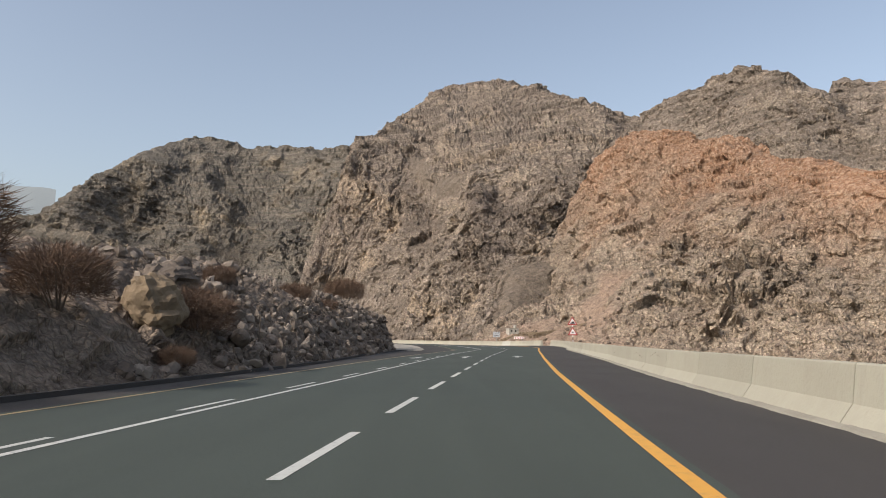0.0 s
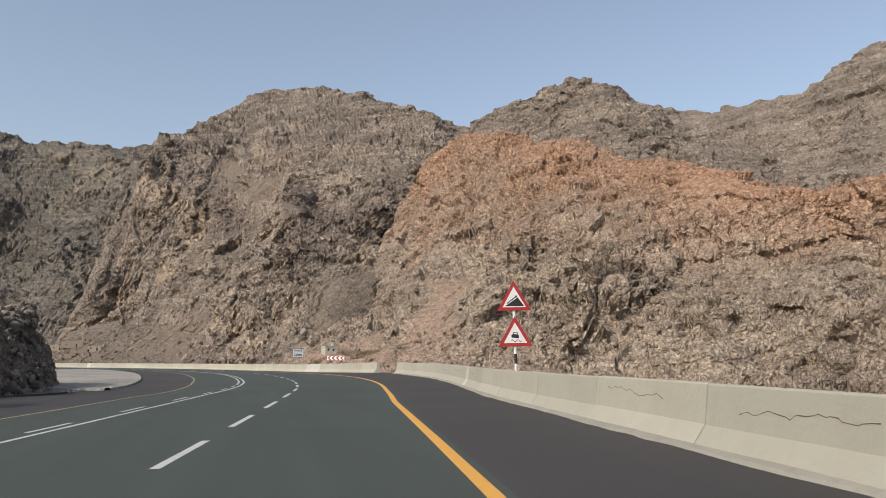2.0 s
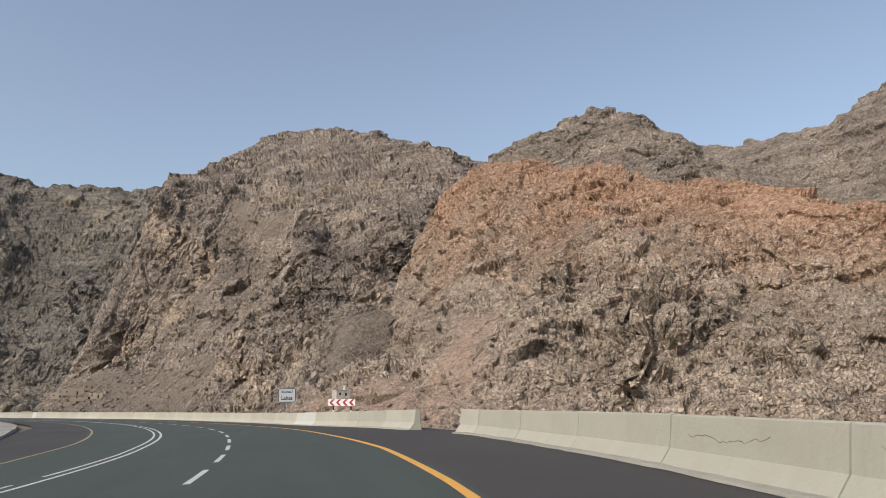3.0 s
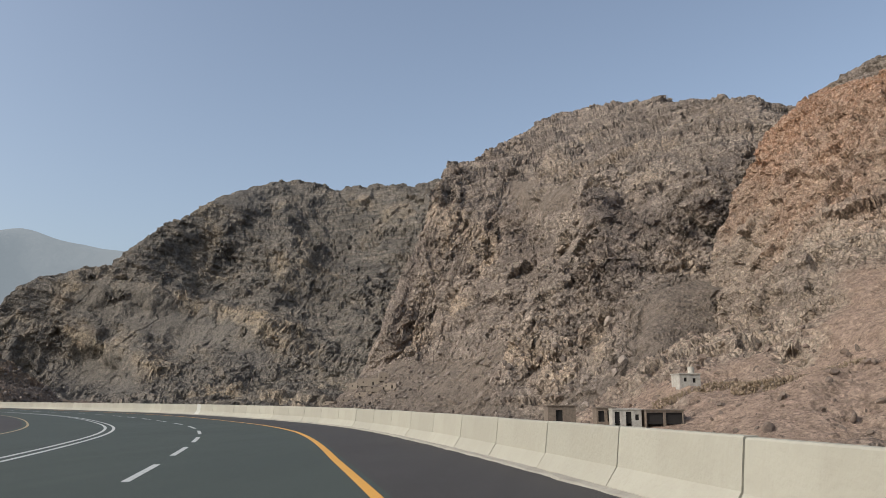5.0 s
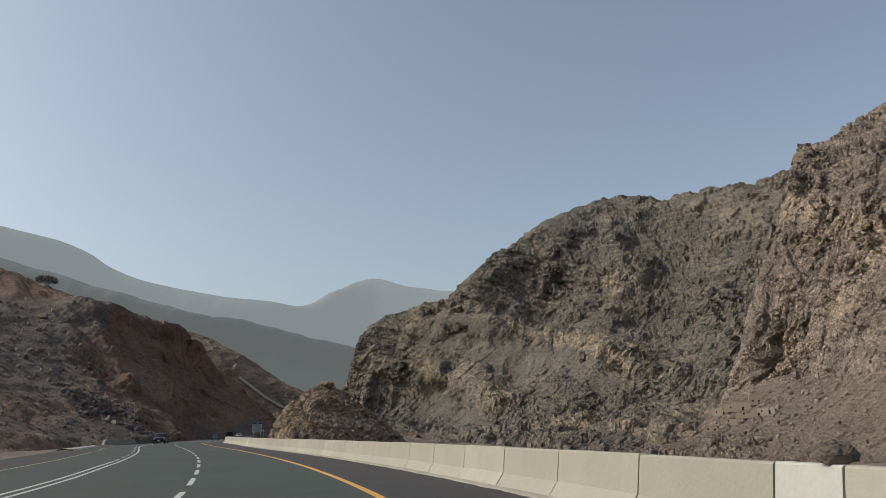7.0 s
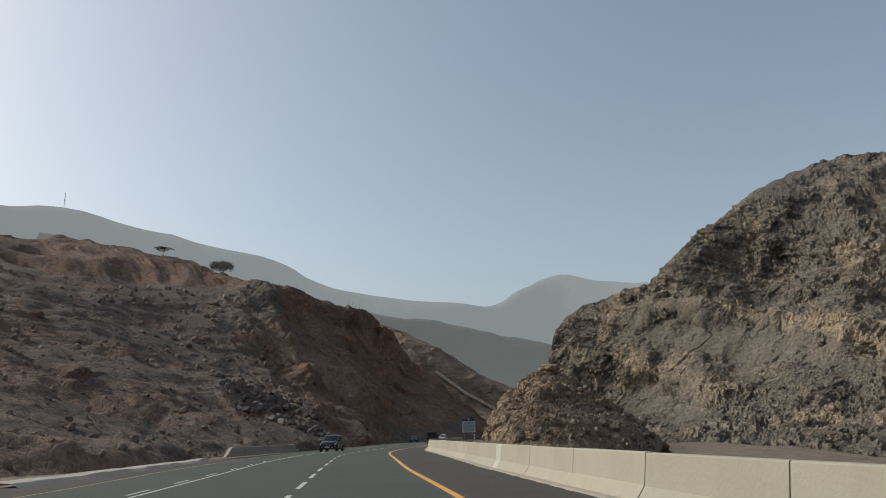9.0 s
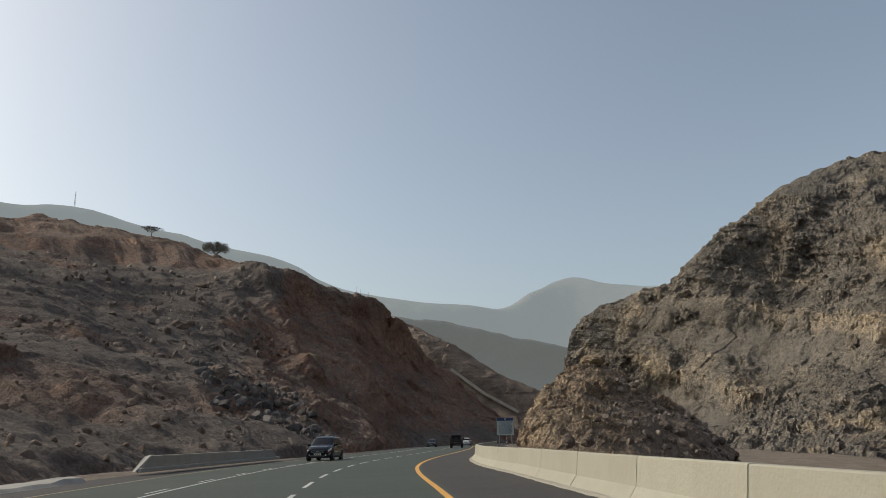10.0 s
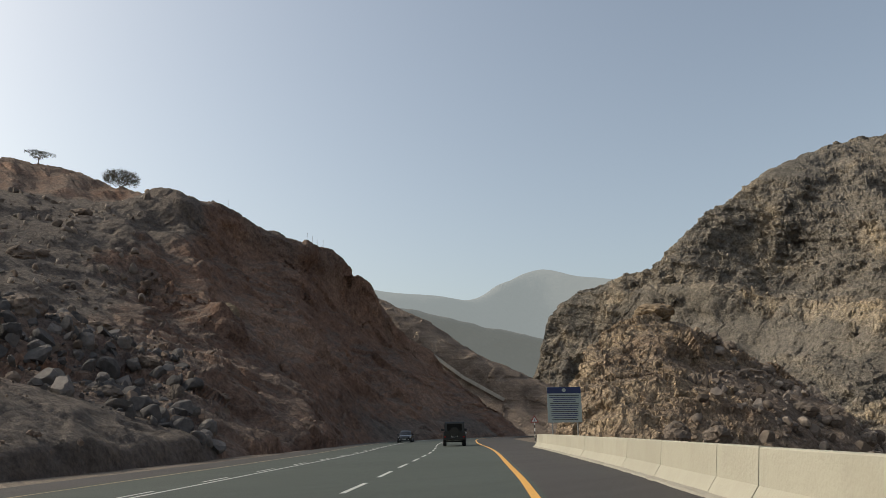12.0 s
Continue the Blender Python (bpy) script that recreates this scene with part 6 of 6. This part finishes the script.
for bearing in (54.6, 54.2, 53.8, 53.4, 60.5):
    q = crest_of(HILL, -124.6, 300.8, bearing)
    fence_post((q[0], q[1], q[2] - 0.2), 1.7, "thin dark stake on the hill's crest")
q = on_sheet(BANK, -6.9, 34)
fence_post((q[0], q[1], q[2] - 0.2), 1.5, "thin dark stake at the foot of the rubble bank")


def mast(p, h):
    thing = empty("radio_mast", pose(*p))
    for a in (90, 210, 330):
        c, d = math.cos(radians(a)), math.sin(radians(a))
        part("leg", tube((3.0 * c, 3.0 * d, 0), (0.9 * c, 0.9 * d, h), 0.35, 0.3, 6), STEEL, thing)
    for k in range(8):
        z = h * (k + 0.5) / 8
        r = 3.0 - 2.1 * z / h
        for a in (90, 210, 330):
            part("brace", tube((r * math.cos(radians(a)), r * math.sin(radians(a)), z - h / 16), (r * math.cos(radians(a + 120)), r * math.sin(radians(a + 120)), z + h / 16), 0.2, None, 5), STEEL, thing)
    return tagged(thing, "thin lattice radio mast on a distant ridge", "mast")


mast((-2950, 1109, 825), 78)


# ---------------------------------------------------------------- village below the cliffs
def house(p, turn, size, wall, label, openings, tank=False, ruined=False, seed=1):
    """A small flat-roofed house; openings: (x, z, width, height) on the front, which faces -y."""
    rng = random.Random(seed)
    w, d, h = size
    thing = empty("ruined_house" if ruined else "house", pose(*p, 0, 0, turn))
    t = 0.3
    edges = sorted({-w / 2, w / 2, *[o[0] - o[2] / 2 for o in openings], *[o[0] + o[2] / 2 for o in openings]})
    for a, b in zip(edges, edges[1:]):
        hole = [o for o in openings if abs(o[0] - (a + b) / 2) < o[2] / 2]
        top = h if not ruined else h * rng.uniform(0.55, 1.0)
        if hole:
            o = hole[0]
            if o[1] > 0.05:
                part("wall", box(a, b, -d / 2, -d / 2 + t, -1.0, o[1]), wall, thing)
            if top > o[1] + o[3]:
                part("wall", box(a, b, -d / 2, -d / 2 + t, o[1] + o[3], top), wall, thing)
            # near-black panel fills the hole, its colour standing for the unlit inside
            part("opening", box(a, b, -d / 2 + t - 0.05, -d / 2 + t - 0.02, o[1], o[1] + o[3]), INTERIOR_SHADE, thing)
        else:
            part("wall", box(a, b, -d / 2, -d / 2 + t, -1.0, top, 0.02), wall, thing)
    for x in (-w / 2, w / 2 - t):
        part("wall", box(x, x + t, -d / 2 + t, d / 2, -1.0, h if not ruined else h * rng.uniform(0.4, 0.9), 0.02), wall, thing)
    part("wall", box(-w / 2 + t, w / 2 - t, d / 2 - t, d / 2, -1.0, h if not ruined else h * rng.uniform(0.5, 0.9), 0.02), wall, thing)
    if not ruined:
        part("roof", box(-w / 2 - 0.15, w / 2 + 0.15, -d / 2 - 0.15, d / 2 + 0.15, h, h + 0.18, 0.02), wall, thing)
        if tank:
            part("water_tank", tube((w * 0.28, 0, h + 0.2), (w * 0.28, 0, h + 1.5), 0.6, None, 20), PLASTER, thing, "white water tank")
    return tagged(thing, label, "house")


def slope_place(x, y, lift=0.0):
    q = on_sheet(RIVER_FACE, x, y)
    g = ground_height(np.array([x]), np.array([y]))[0]
    return (x, y, max(float(q[2]) if math.hypot(q[0] - x, q[1] - y) < 4 else -99, float(g)) + lift)


def field_wall(points, height, label, seed):
    """A rough dry-stone terrace wall."""
    rng = random.Random(seed)
    places, sizes = [], []
    for (x0, y0, z0), (x1, y1, z1) in zip(points, points[1:]):
        n = int(math.hypot(x1 - x0, y1 - y0) / 0.5)
        for k in range(n):
            t = k / n
            for r in range(int(height / 0.4) + 2):
                places.append((x0 + (x1 - x0) * t + rng.uniform(-0.15, 0.15), y0 + (y1 - y0) * t + rng.uniform(-0.15, 0.15), z0 + (z1 - z0) * t - 0.4 + 0.4 * r))
                sizes.append(rng.uniform(0.28, 0.42))
    return rock_cloud("terrace_wall", places, sizes, TAN_STONE, label, seed)


house((31.0, 310.2, slope_place(30.5, 308.6)[2] - 0.1), 14, (4.0, 4.0, 2.4), PLASTER, "small white plastered house with a water tank", [(-0.9, 1.1, 0.6, 0.7), (0.8, 0.9, 0.6, 0.8)], True, seed=2)
house((7.4, 291.5, -2.4), 10, (4.6, 4.2, 2.6), MUD_WALL, "low stone hut with an arched dark doorway", [(-0.4, 0.0, 1.1, 2.0)], seed=3)
house((14.6, 289.5, -2.4), 8, (3.2, 3.4, 2.3), MUD_WALL, "dark open lean-to of posts beside the hut", [(-0.8, 0.2, 1.0, 1.7), (0.7, 0.2, 1.1, 1.7)], seed=8)
house((17.6, 287.6, -2.4), 8, (4.6, 3.8, 2.1), PLASTER, "low whitewashed hut with dark openings", [(-1.5, 0.0, 0.8, 1.8), (0.3, 0.0, 0.9, 1.8), (1.6, 0.5, 0.6, 0.9)], seed=4)
house((23.4, 287.8, -2.5), 8, (6.0, 3.8, 2.1), MUD_WALL, "long dark shed of boards and stone", [(-1.5, 0.0, 2.6, 1.8), (1.5, 0.0, 2.6, 1.8)], seed=5)
house(slope_place(45, 300), 5, (6, 4, 2.4), MUD_WALL, "roofless brown stone house", [(0.0, 0.0, 1.0, 1.8)], ruined=True, seed=6)
field_wall([slope_place(24, 303), slope_place(34, 302), slope_place(46, 304)], 1.6, "terrace wall of tan stones below the house", 21)
field_wall([slope_place(36, 295), slope_place(48, 295), slope_place(58, 296)], 1.6, "long terrace wall of tan stones", 22)
for n, (u, v, w, d, h, turn) in enumerate([(0.053, 0.119, 9, 5, 4.0, 10), (0.061, 0.143, 8, 5, 4.0, 0), (0.131, 0.162, 9, 6, 4.2, 12), (0.144, 0.191, 10, 6, 4.6, -6), (0.188, 0.198, 16, 7, 5.0, 6), (0.215, 0.212, 8, 6, 6.0, 15), (0.202, 0.165, 12, 5, 3.0, 4), (0.241, 0.174, 18, 4, 2.6, 8), (0.261, 0.184, 10, 5, 4.0, -10)]):
    q = spot(FOLDED_FACE, u, v)
    house((float(q[0]), float(q[1]), float(q[2]) - 0.3), turn, (w, d, h), RUIN_WALL, "ruined brown stone house below the cliffs", [(w * 0.2, 0.0, 1.2, 2.0), (-w * 0.25, 1.2, 1.0, 1.0)], ruined=True, seed=30 + n)
